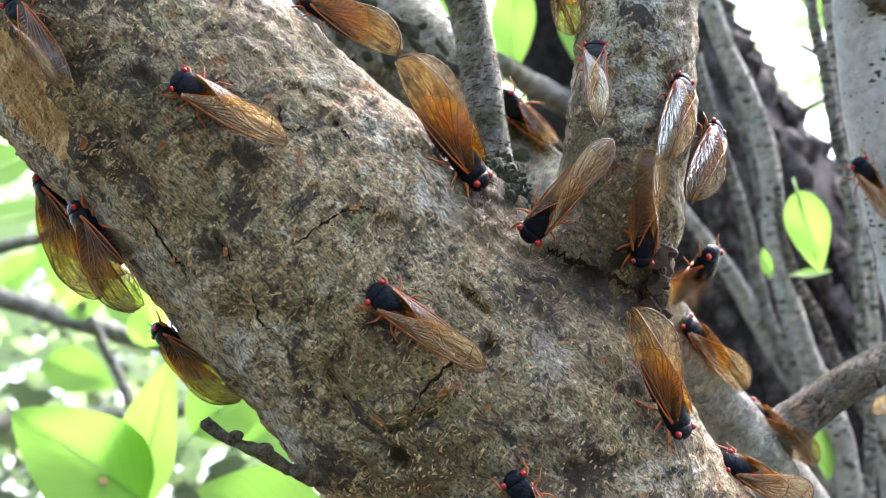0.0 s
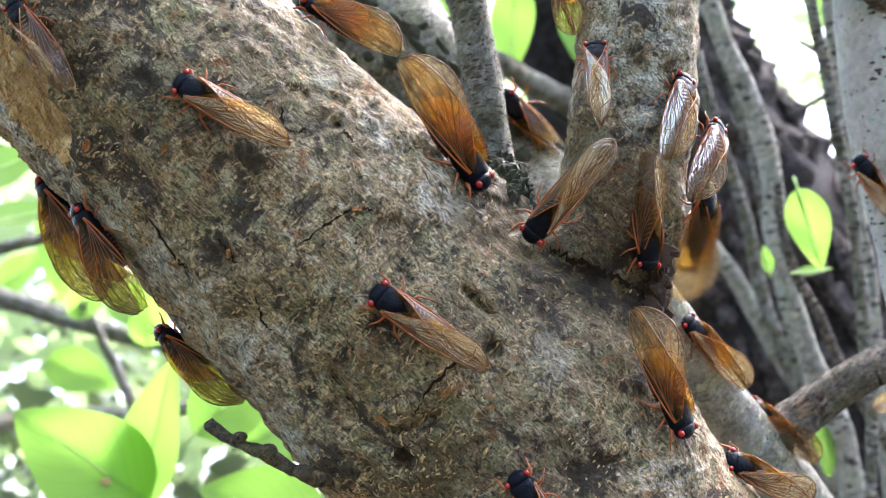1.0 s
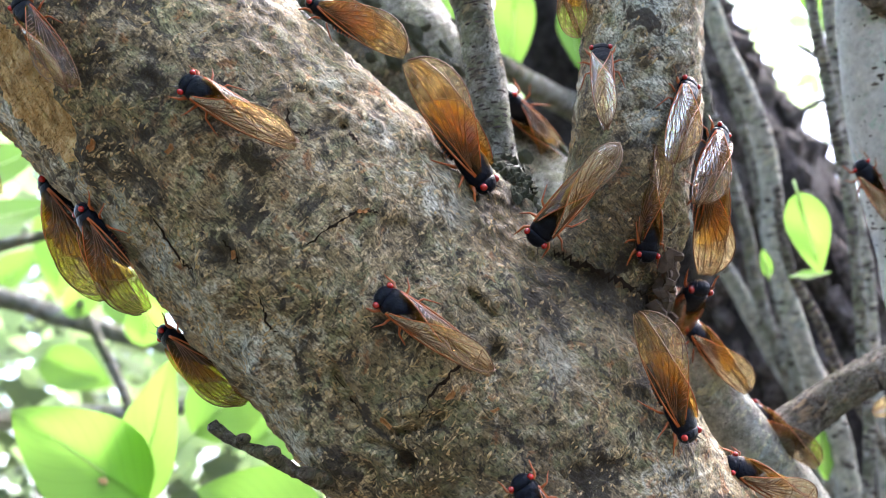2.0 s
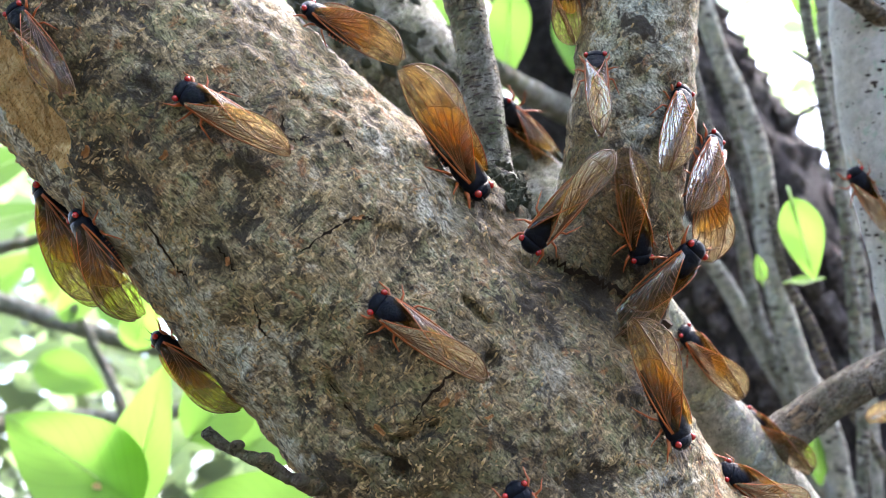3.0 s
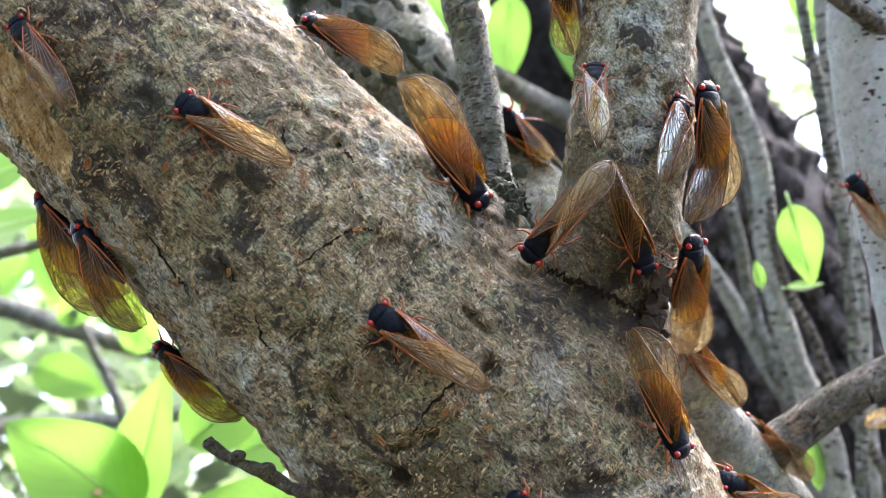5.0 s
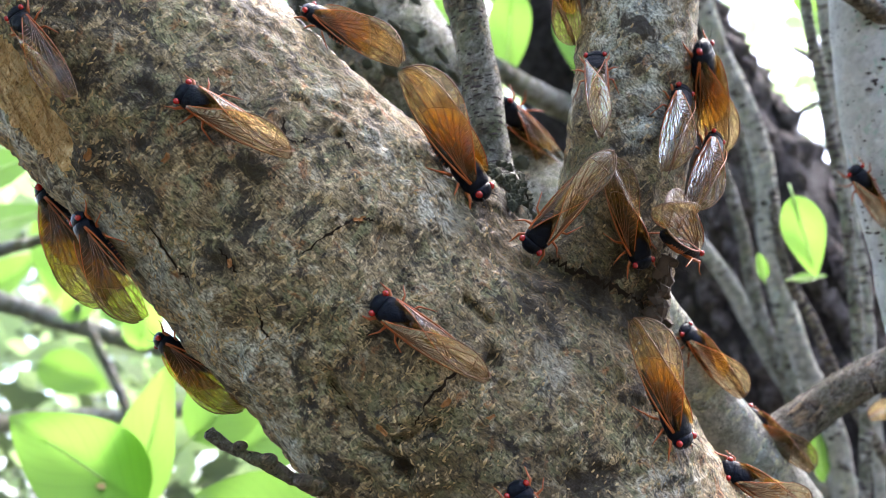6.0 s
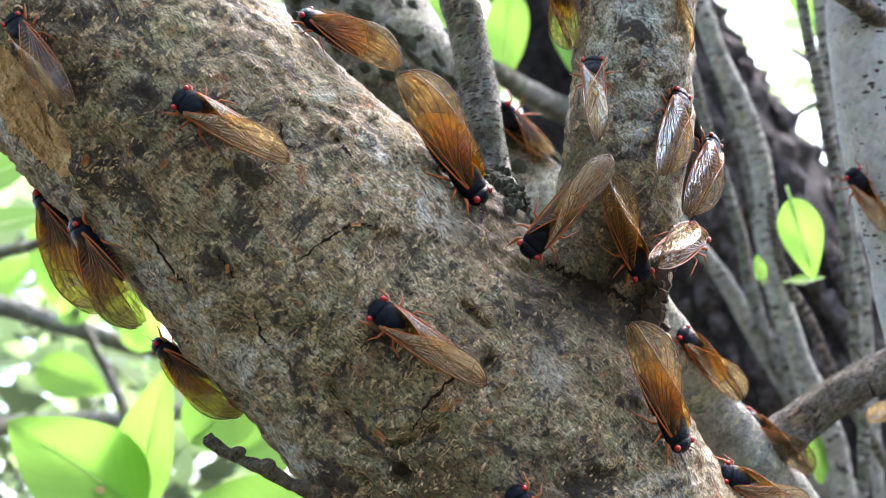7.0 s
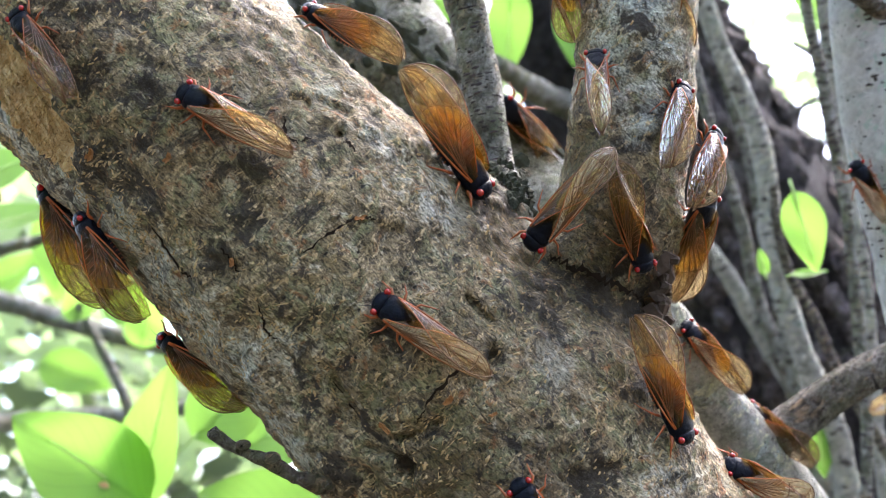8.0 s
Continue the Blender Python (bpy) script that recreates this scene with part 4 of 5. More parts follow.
def stem(name, rows, mat, label, sides=16, rough=0.12, category="tree"):
    """A stem that stands on the ground, its rows from below upwards."""
    r = rows[0][3]
    slope = (Vector(rows[0][:3]) - Vector(rows[1][:3])).normalized()
    bend = Vector(rows[0][:3]) + slope * 0.12
    turn = vec(bend + slope * 0.1)
    foot = BASE.inverted() @ Vector((turn.x, turn.y + 0.02, -0.03))
    mids = [BASE.inverted() @ Vector((turn.x, turn.y, turn.z * k)) for k in (0.25, 0.5, 0.75, 0.93)]
    rows = [(*foot, r * 1.4)] + [(*q, r * 1.1) for q in mids] + [(*bend, r * 1.05)] + list(rows)
    o = np.array(foot)
    t = thing(name, BASE @ Matrix.Translation(foot), label, category)
    stem_mesh("stem", rows, mat, t, o, sides, rough)
    return t, o


pale, pale_o = stem("sapling", [(0.1887, 0.15195, -0.19673, 0.01702), (0.14013, 0.12432, -0.1101, 0.0141), (0.11883, 0.11051, -0.08215, 0.0123), (0.1005, 0.09946, -0.05846, 0.0111), (0.08535, 0.09393, -0.03658, 0.01051), (0.0722, 0.09117, -0.01649, 0.01002), (0.0716, 0.11051, 0.0134, 0.00988), (0.08434, 0.16576, 0.07305, 0.01004), (0.09228, 0.19339, 0.17096, 0.0096)], BARK_PALE, "pale grey stem leaning behind the trunk", 24, 0.1)
stem_mesh("branch", [(0.11495, 0.11603, -0.08778, 0.01025), (0.12871, 0.11051, -0.07556, 0.00835), (0.14628, 0.11051, -0.06216, 0.00769), (0.16385, 0.11051, -0.05162, 0.00725), (0.1907, 0.11603, -0.03765, 0.00668), (0.23113, 0.12432, -0.01797, 0.00546)], BARK_TWIG, pale, pale_o, 20, 0.15, "brown-grey side branch")
white_rows = [(0.2245, 0.13, -0.1308, 0.0143), (0.1968, 0.13, -0.0385, 0.01384), (0.188, 0.13, -0.0016, 0.01338), (0.1802, 0.13, 0.0307, 0.01338), (0.1751, 0.13, 0.063, 0.01384), (0.1723, 0.13, 0.093, 0.01384), (0.171, 0.13, 0.123, 0.01338)]
white, white_o = stem("sapling", white_rows, BARK_WHITE, "pale grey upright stem with dark lenticels", 24, 0.08)
scales("lenticel", white_rows[1:], white_o, SPECKLE, white, 620, 0.0013, 0.0006, 0.0004, "dark crosswise lenticels", True)
stem_mesh("branch", [(0.1498, 0.108, 0.1024, 0.00285), (0.1586, 0.11, 0.0976, 0.00329), (0.1696, 0.115, 0.0928, 0.00351), (0.1827, 0.125, 0.0862, 0.00329)], BARK_TWIG, white, white_o, 16, 0.15, "brown side branch")
dark_rows = [(0.38958, 0.60778, -0.40615, 0.14057), (0.31177, 0.60778, -0.13003, 0.11798), (0.25504, 0.60778, 0.01054, 0.09288), (0.21638, 0.60778, 0.11095, 0.07029), (0.18375, 0.60778, 0.19128, 0.05422), (0.15362, 0.60778, 0.32181, 0.04267)]
dark, dark_o = stem("old_tree", dark_rows, BARK_DARK, "furrowed old trunk, its shade put into a dark bark colour", 40, 0.3)
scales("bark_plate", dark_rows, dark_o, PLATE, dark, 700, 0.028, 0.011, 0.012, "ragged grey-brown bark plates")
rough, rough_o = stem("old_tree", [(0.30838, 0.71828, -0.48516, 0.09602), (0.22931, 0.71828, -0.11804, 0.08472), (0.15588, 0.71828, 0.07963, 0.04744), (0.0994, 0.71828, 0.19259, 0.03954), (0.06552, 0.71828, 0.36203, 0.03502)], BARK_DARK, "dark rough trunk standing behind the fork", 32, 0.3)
stem_mesh("branch", [(0.16856, 0.66303, 0.10722, 0.01387), (0.10637, 0.55253, 0.11343, 0.0113), (0.06608, 0.46965, 0.11691, 0.00932), (0.03373, 0.4144, 0.1259, 0.00706)], BARK_STEM, rough, rough_o, 12, 0.15)
def sapling(rows, mt):
    thin, thin_o = stem("sapling", rows, mt, "slender grey stem in the thicket behind", 14, 0.12)
    scales("lenticel", rows, thin_o, SPECKLE, thin, 160, 0.003, 0.001, 0.0008, "dark lenticels", True)


for rows, mt in (([(0.2565, 0.36, -0.1832, 0.00795), (0.2547, 0.36, -0.1543, 0.00759), (0.2493, 0.36, -0.1239, 0.00759), (0.2403, 0.36, -0.099, 0.00723), (0.228, 0.36, -0.0723, 0.00723), (0.2172, 0.36, -0.0383, 0.00723), (0.2074, 0.36, 0.0065, 0.00687), (0.2064, 0.36, 0.0329, 0.00687), (0.2013, 0.36, 0.064, 0.0065), (0.1919, 0.36, 0.0914, 0.0065), (0.1796, 0.36, 0.1178, 0.00614), (0.1673, 0.36, 0.1518, 0.00614), (0.1608, 0.36, 0.1854, 0.00578)], BARK_PALE),
                 ([(0.2503, 0.42, -0.1293, 0.00395), (0.2364, 0.42, -0.066, 0.00395), (0.2226, 0.42, 0.0012, 0.00356), (0.2135, 0.42, 0.0526, 0.00356), (0.1989, 0.42, 0.104, 0.00316), (0.1878, 0.42, 0.1475, 0.00316), (0.1831, 0.42, 0.1949, 0.00316)], BARK_STEM),
                 ([(0.2976, 0.48, -0.1705, 0.01031), (0.2749, 0.48, -0.122, 0.00945), (0.2603, 0.48, -0.1005, 0.00988), (0.2388, 0.48, -0.0666, 0.00859), (0.2177, 0.48, -0.0305, 0.00644), (0.1984, 0.48, -0.003, 0.00558), (0.1774, 0.48, 0.0249, 0.00472), (0.1559, 0.48, 0.0571, 0.00344)], BARK_PALE),
                 ([(0.2647, 0.46, -0.1367, 0.00544), (0.2479, 0.46, -0.0907, 0.00502), (0.2325, 0.46, -0.0481, 0.00502), (0.2262, 0.46, -0.0234, 0.00502), (0.2187, 0.46, 0.0151, 0.0046), (0.2078, 0.46, 0.0506, 0.0046), (0.1957, 0.46, 0.0891, 0.00418), (0.1831, 0.46, 0.1392, 0.00376)], BARK_STEM),
                 ([(0.2574, 0.31, -0.1222, 0.00333), (0.2314, 0.31, -0.0779, 0.003), (0.2164, 0.31, -0.0433, 0.003), (0.2034, 0.31, -0.0203, 0.003), (0.1961, 0.31, 0.006, 0.00266), (0.1934, 0.31, 0.0343, 0.002)], BARK_TWIG),
                 ([(0.2296, 0.27, -0.1573, 0.00341), (0.2308, 0.27, -0.0974, 0.00341), (0.228, 0.27, -0.0667, 0.00341), (0.2249, 0.27, -0.0282, 0.00341), (0.2212, 0.27, 0.0102, 0.0031), (0.2172, 0.27, 0.0351, 0.0031), (0.2122, 0.27, 0.0602, 0.00341), (0.2075, 0.27, 0.0906, 0.00341), (0.2013, 0.27, 0.1173, 0.0031), (0.1964, 0.27, 0.1498, 0.0031)], BARK_STEM),
                 ([(0.261, 0.33, -0.0919, 0.00344), (0.2558, 0.33, -0.0231, 0.00344), (0.2486, 0.33, 0.0165, 0.00344), (0.24, 0.33, 0.0647, 0.00379), (0.2352, 0.33, 0.1043, 0.00413), (0.2317, 0.33, 0.1422, 0.00413), (0.23, 0.33, 0.1697, 0.00379)], BARK_PALE)):
    sapling(rows, mt)
shrub, shrub_o = stem("shrub", [(-0.68001, 0.71828, -0.31572, 0.01243), (-0.68202, 0.77354, -0.07095, 0.01192), (-0.69909, 0.82879, 0.15124, 0.00879)], BARK_STEM, "thin branching grey-brown shrub among leaves", 12, 0.15, "shrub")
for rows in ([(-0.67606, 0.77354, -0.03518, 0.00835), (-0.49401, 0.60778, -0.01958, 0.00653), (-0.369, 0.55253, 0.00047, 0.00565), (-0.34076, 0.55253, 0.00753, 0.00471), (-0.30781, 0.55253, 0.01835, 0.00377), (-0.2278, 0.55253, 0.05224, 0.00235)],
             [(-0.68202, 0.77354, -0.01729, 0.01312), (-0.66382, 0.91167, -0.02631, 0.01349), (-0.5535, 0.96692, -0.06637, 0.01341), (-0.45466, 0.96692, -0.09814, 0.012), (-0.34876, 0.96692, -0.12638, 0.00988), (-0.18638, 0.96692, -0.1405, 0.00706)],
             [(-0.67568, 0.74591, -0.26644, 0.00755), (-0.26884, 0.66303, -0.29818, 0.00693), (-0.28485, 0.66303, -0.23417, 0.00587), (-0.30352, 0.66303, -0.14883, 0.00533), (-0.32752, 0.66303, -0.09548, 0.0048), (-0.34886, 0.66303, -0.05281, 0.00373)],
             [(-0.67568, 0.74591, -0.2084, 0.01045), (-0.69344, 1.10505, -0.25024, 0.01334), (-0.57295, 1.24318, -0.258, 0.01381), (-0.41764, 1.24318, -0.24938, 0.01208), (-0.2278, 1.24318, -0.18035, 0.01035)]):
    stem_mesh("twig", rows, BARK_STEM, shrub, shrub_o, 10, 0.15)
thorn, thorn_o = stem("shrub", [(0.45905, 0.69066, -0.36186, 0.00879), (0.42611, 0.69066, -0.0324, 0.00714), (0.39865, 0.69066, 0.15979, 0.00549), (0.38218, 0.69066, 0.29707, 0.00439)], BARK_STEM, "thin dark shrub against bright sky", 12, 0.15, "shrub")
for rows in ([(0.39975, 0.69066, 0.15155, 0.00439), (0.36571, 0.69066, 0.17626, 0.00384), (0.33825, 0.69066, 0.19273, 0.00275)], [(0.4014, 0.69066, 0.1543, 0.00439), (0.35472, 0.69066, 0.13508, 0.00329), (0.32727, 0.69066, 0.11586, 0.00275)]):
    stem_mesh("twig", rows, BARK_STEM, thorn, thorn_o, 10, 0.15)


# ---- leaves ----
def leaf_grid(length, width, curl, ns=14, nt=8, wave=0.03):
    v, f, uv = [], [], []
    for i in range(ns + 1):
        s = i / ns
        w = width * (math.sin(math.pi * min(1, s ** 0.8)) ** 0.75) * (1 - 0.25 * s) if 0 < s < 1 else 0.0004
        for j in range(nt + 1):
            t = j / nt - 0.5
            v.append((t * w, s * length, curl * length * (s * s - s * 0.3) + 0.25 * w * abs(t) * 1.1 + wave * width * math.sin(9 * s + 4 * t)))
            uv.append((s, j / nt))
    for i in range(ns):
        for j in range(nt):
            a = i * (nt + 1) + j
            f.append((a, a + 1, a + nt + 2, a + nt + 1))
    return np.array(v), f, uv


def leaf(base, tip, wide, face, curl=0.08, label="bright green apple leaf, lit through from behind"):
    d = Vector(tip) - Vector(base)
    t = thing("leaf", place(base, d, face), label, "leaf", "leaves round the tree")
    v, f, uv = leaf_grid(d.length, wide, curl)
    mesh_part("blade", v, f, LEAF, t, uv=uv)
    s = np.linspace(0, 0.96, 8)
    rib = [(0, q * d.length, curl * d.length * (q * q - q * 0.3) + 0.0002) for q in s]
    rib = [(0, -0.14 * d.length, -0.02 * d.length)] + rib
    v, f = tube(rib, np.linspace(0.0008, 0.0002, len(rib)), 6)
    mesh_part("midrib", v, f, RIB, t, "pale midrib and stalk")
    return t


big_leaf = leaf((-0.16337, 0.26245, -0.14042), (-0.23072, 0.24864, -0.08764), 0.062, (0.1, -1, 0.35))
mesh_part("blemish", *ball((-0.004, 0.026, 0.002), 0.0028, (1.0, 1.0, 0.25)), WOOD_RAW, big_leaf, "small brown blemish")
leaf((-0.1754, 0.27626, -0.14559), (-0.14807, 0.26245, -0.06088), 0.042, (-0.2, -1, 0.1), 0.05)
leaf((-0.14958, 0.30389, -0.11169), (-0.10493, 0.33152, -0.06869), 0.050, (0.1, -1, 0.3))
leaf((-0.07029, 0.27626, -0.15344), (-0.13736, 0.26245, -0.13431), 0.050, (0.0, -1, 0.5))
leaf((-0.34842, 0.60778, 0.04819), (-0.34591, 0.60778, -0.0497), 0.045, (0.2, -1, 0.1))
leaf((-0.37076, 0.49727, 0.01801), (-0.31723, 0.55253, 0.03342), 0.03, (0.0, -1, 0.6))
leaf((-0.36486, 0.66303, -0.06348), (-0.31152, 0.66303, -0.03147), 0.04, (0.0, -1, 0.4))
leaf((-0.35651, 0.44202, 0.04528), (-0.31365, 0.49727, 0.07512), 0.04, (0.1, -1, 0.3))
leaf((-0.47706, 0.88404, -0.13113), (-0.3914, 0.88404, -0.16408), 0.06, (0.2, -1, 0.3))
leaf((-0.42385, 0.93929, -0.06834), (-0.33411, 0.93929, -0.08215), 0.06, (0.0, -1, 0.5))
leaf((-0.34139, 0.82879, -0.11233), (-0.32884, 0.82879, -0.04958), 0.05, (0.3, -1, 0.2))
leaf((-0.63853, 1.10505, -0.06197), (-0.56009, 1.10505, -0.00706), 0.06, (0.0, -1, 0.5))
leaf((-0.18519, 0.44202, -0.10565), (-0.1599, 0.49727, -0.06546), 0.05, (0.0, -1, 0.4))
leaf((-0.13135, 0.35914, -0.12954), (-0.08434, 0.38677, -0.10505), 0.055, (0.1, -1, 0.3))
leaf((-0.01054, 0.49727, 0.21129), (0.00703, 0.49727, 0.16737), 0.03, (0.1, -1, 0.3))
leaf((0.04936, 0.44202, 0.18804), (0.04528, 0.44202, 0.1187), 0.036, (-0.2, -1, 0.1))
leaf((0.10072, 0.55253, 0.2005), (0.11014, 0.55253, 0.14402), 0.034, (0.2, -1, 0.2))
leaf((0.18845, 0.26245, 0.02784), (0.20069, 0.26245, -0.01652), 0.026, (-0.1, -1, 0.1), 0.05)
leaf((0.19651, 0.29008, -0.01898), (0.21742, 0.29008, -0.01737), 0.008, (0.1, -0.6, 0.7))
leaf((0.18648, 0.30389, -0.01944), (0.18252, 0.30389, -0.00297), 0.009, (0.1, -1, 0.2))
leaf((0.23947, 0.38677, 0.18864), (0.25642, 0.38677, 0.13404), 0.036, (-0.1, -1, 0.2))
leaf((0.23671, 0.35914, -0.11872), (0.24032, 0.35914, -0.15119), 0.018, (0.1, -1, 0.2))


def foliage():
    """An added, unseen crown overhead, and far leaves in loose clumps, too many to count."""
    verts, faces, uvs = [], [], []
    base, tri, uv0 = leaf_grid(1.0, 0.55, 0.1, 4, 2)
    def clump(c, spread, count, size):
        for _ in range(count):
            o = np.array(c) + nrng.normal(0, 1, 3) * spread
            e = Euler((rng.uniform(-1.2, 1.2), rng.uniform(-1.2, 1.2), rng.uniform(0, 6.28))).to_matrix()
            m = np.array(e) * size * rng.uniform(0.6, 1.3)
            at = len(verts) * len(base)
            verts.append(base @ m.T + o)
            faces.extend(tuple(i + at for i in q) for q in tri)
            uvs.extend(uv0)
    # out-of-view leaves added to keep top light off the limbs
    for _ in range(90):
        clump((rng.uniform(-1.4, 0.1), rng.uniform(-0.9, 0.45), rng.uniform(0.62, 1.1)), 0.09, 14, 0.065)
    mesh_part("crown", np.vstack(verts), faces, LEAF, tree, "unseen leafy crown overhead, added to block top light", uv=uvs)["kind"] = "stuff"
    verts, faces, uvs = [], [], []
    for _ in range(300):
        d = rng.uniform(1.5, 6.5)
        x = rng.uniform(-1.0, 0.3 if rng.random() < 0.8 else 1.0) * d * 0.62
        z = rng.uniform(-0.5, 0.6) * d * 0.62
        clump((x, d - 0.27, z), 0.06 * d, 16, 0.045 + 0.02 * d)
    # loose sprays against the bright sky
    for _ in range(16):
        d = rng.uniform(3.0, 6.0)
        clump((rng.uniform(0.28, 0.42) * d, d, rng.uniform(0.1, 0.27) * d), 0.03 * d, 5, 0.022 * d)
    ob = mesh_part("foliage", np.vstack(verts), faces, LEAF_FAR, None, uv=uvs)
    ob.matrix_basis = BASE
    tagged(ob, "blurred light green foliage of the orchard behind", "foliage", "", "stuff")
    verts, faces, uvs = [], [], []
    # backdrop clumps at the left, dimmed by their darker leaf colour
    for _ in range(170):
        d = rng.uniform(3.5, 8.0)
        clump((rng.uniform(-0.62, 0.06) * d, d, rng.uniform(-0.42, 0.45) * d + 0.0), 0.07 * d, 16, 0.05 * d)
    # unseen foliage added at both sides and behind the eye to cut fill light
    for _ in range(620):
        g = rng.uniform(radians(150), radians(385))
        d = rng.uniform(2.6, 5.5)
        clump((d * math.cos(g), d * math.sin(g), rng.uniform(-1.5, 2.6)), 0.32, 16, 0.2)
    ob = mesh_part("shade_foliage", np.vstack(verts), faces, LEAF_SHADE, None, uv=uvs)
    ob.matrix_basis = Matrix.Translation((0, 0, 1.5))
    tagged(ob, "dense foliage, darkened in colour, mostly unseen and added to block light", "foliage", "", "stuff")


foliage()

# ---- ground ----
gx = np.linspace(-1, 1, 61)
gx = np.sign(gx) * (np.abs(gx) ** 3) * 400
gv = [(x, y + 3, 0.04 * noise.noise(Vector((x * 0.7, y * 0.7, 0)))) for x in gx for y in gx]
gf = [(i * 61 + j, (i + 1) * 61 + j, (i + 1) * 61 + j + 1, i * 61 + j + 1) for i in range(60) for j in range(60)]
tagged(mesh_part("ground", gv, gf, SOIL), "grassy orchard ground with leaf litter", "ground", "", "structure")


# ---- cicadas ----
MM = 0.001


def loft(rows, sides=16, square=2.3):
    """rows: y, half width, bottom, top, in millimetres."""
    v, f = [], []
    for y, hx, lo, hi in rows:
        for k in range(sides):
            g = 2 * math.pi * k / sides
            c, s = math.cos(g), math.sin(g)
            v.append((0.92 * hx * math.copysign(abs(c) ** (2 / square), c) * MM, y * MM, ((lo + hi) / 2 + (hi - lo) / 2 * math.copysign(abs(s) ** (2 / square), s)) * MM))
    m = len(rows)
    for i in range(m - 1):
        for k in range(sides):
            j = (k + 1) % sides
            f.append((i * sides + k, (i + 1) * sides + k, (i + 1) * sides + j, i * sides + j))
    f += [tuple(range(sides)), tuple(range((m - 1) * sides, m * sides))[::-1]]
    return np.array(v), f


def fore_edges(s):
    """The wing's two edges across its length, as shares of the length."""
    lead = -0.03 * math.sin(math.pi * s ** 0.8)
    wide = 0.39 * (math.sin(math.pi * min(1.0, (0.05 + 0.95 * s) ** 1.5)) ** 0.55) if s < 1 else 0.0
    tip = 0.11 * s ** 4
    return lead + tip, lead + tip + wide


def membrane(side, long, edges, lift, ns=26, nt=9, hang=0.0):
    """One wing membrane in its own space: root at the origin, tip along -y, inner edge towards -side x."""
    v, f, uv = [], [], []
    for i in range(ns + 1):
        s = i / ns
        a, b = edges(s)
        for j in range(nt + 1):
            t = a + (b - a) * j / nt
            v.append(wing_point(side, long, s, t, lift))
            uv.append((s, j / nt))
    for i in range(ns):
        for j in range(nt):
            q = i * (nt + 1) + j
            f.append((q, q + 1, q + nt + 2, q + nt + 1))
    return v, f, uv


def wing_point(side, long, s, t, lift=0.0):
    camber = 0.05 * math.sin(math.pi * min(1, max(0, t / 0.36))) * (1 - 0.5 * s) + 0.02 * math.sin(math.pi * s)
    return (-side * t * long, -s * long, camber * long + lift)


def wing(parent, side, name, long, root, splay, roof, drop, hind=False):
    """side: +1 right, -1 left. splay: degrees outwards; roof: degrees from flat; drop: degrees the tip sinks."""
    if hind:
        edges = lambda s: (0.01 + 0.05 * s, 0.02 + 0.05 * s + (0.40 * math.sin(math.pi * min(1, (0.05 + 0.95 * s) ** 1.2)) ** 0.55 if s < 1 else 0))
    else:
        edges = fore_edges
    turn = Euler((radians(drop), 0, 0)).to_matrix().to_4x4()
    yaw = Matrix.Rotation(radians(splay) * side, 4, "Z")
    roll = Matrix.Rotation(radians(roof) * side, 4, "Y")
    v, f, uv = membrane(side, long, edges, 0.0)
    w = mesh_part(name, v, f, HIND if hind else FORE, parent, "short amber hindwing" if hind else "clear amber forewing with orange veins", uv=uv)
    w.matrix_basis = Matrix.Translation(Vector(root)) @ yaw @ turn @ roll
    if hind:
        return w
    pt = lambda s, t: np.array(wing_point(side, long, s, t, 0.00008))
    lines = []
    ss = np.linspace(0, 0.995, 30)
    lines.append(([pt(s, fore_edges(s)[0]) for s in ss], np.linspace(0.00036, 0.00012, 30)))
    ss2 = np.linspace(0.0, 0.62, 14)
    lines.append(([pt(s, fore_edges(s)[0] + 0.035 * math.sin(math.pi * s / 0.62) + 0.008) for s in ss2], np.linspace(0.00026, 0.00012, 14)))
    ss3 = np.linspace(0.03, 0.5, 10)
    lines.append(([pt(s, fore_edges(s)[1] - 0.004) for s in ss3], np.linspace(0.00018, 0.0001, 10)))
    main = mesh_part("main_vein", *joined([tube(p, r, 5) for p, r in lines]), VEIN, w, "thick orange leading vein")
    thin = []
    ss = np.linspace(0.5, 0.995, 16)
    thin.append(([pt(s, fore_edges(s)[1] - 0.002) for s in ss], np.full(16, 0.0002)))
    def across(s, k):
        a, b = fore_edges(s)
        return pt(s, a + (b - a) * k)
    # long veins fan from the root to a row of end cells, with cross veins between
    arc = []
    for i, k in enumerate((0.16, 0.3, 0.44, 0.58, 0.72, 0.86)):
        bend = 0.70 - 0.16 * abs(k - 0.35) - 0.16 * k
        q = [across(s, 0.12 + (k - 0.12) * (s / bend) ** 0.8) for s in np.linspace(0.07, bend, 10)]
        arc.append(q[-1])
        thin.append((q, np.linspace(0.00016, 0.00012, 10)))
        end = min(0.985, bend + 0.30 - 0.10 * k)
        q = [across(s, k + (k - 0.3) * 0.35 * (s - bend) / 0.3) for s in np.linspace(bend, end, 6)]
        q[-1] = across(end, 0.99) if k > 0.8 else q[-1]
        thin.append((q, np.full(6, 0.00012)))
    thin.append((arc, np.full(len(arc), 0.00015)))
    thin.append(([across(0.82 - 0.1 * (k - 0.4) ** 2, k) for k in np.linspace(0.04, 0.96, 9)], np.full(9, 0.00013)))
    for i in range(7):
        s = 0.12 + 0.045 * i
        thin.append(([across(s, 0.62), across(s + 0.012, 0.78), across(s + 0.015, 0.93)], np.full(3, 0.00011)))
    for k in (0.1, 0.23, 0.37, 0.51, 0.65, 0.79, 0.92):
        thin.append(([across(0.82 - 0.1 * (k - 0.4) ** 2, k), across(0.91, k - 0.02), across(0.985, k - 0.05)], np.full(3, 0.0001)))
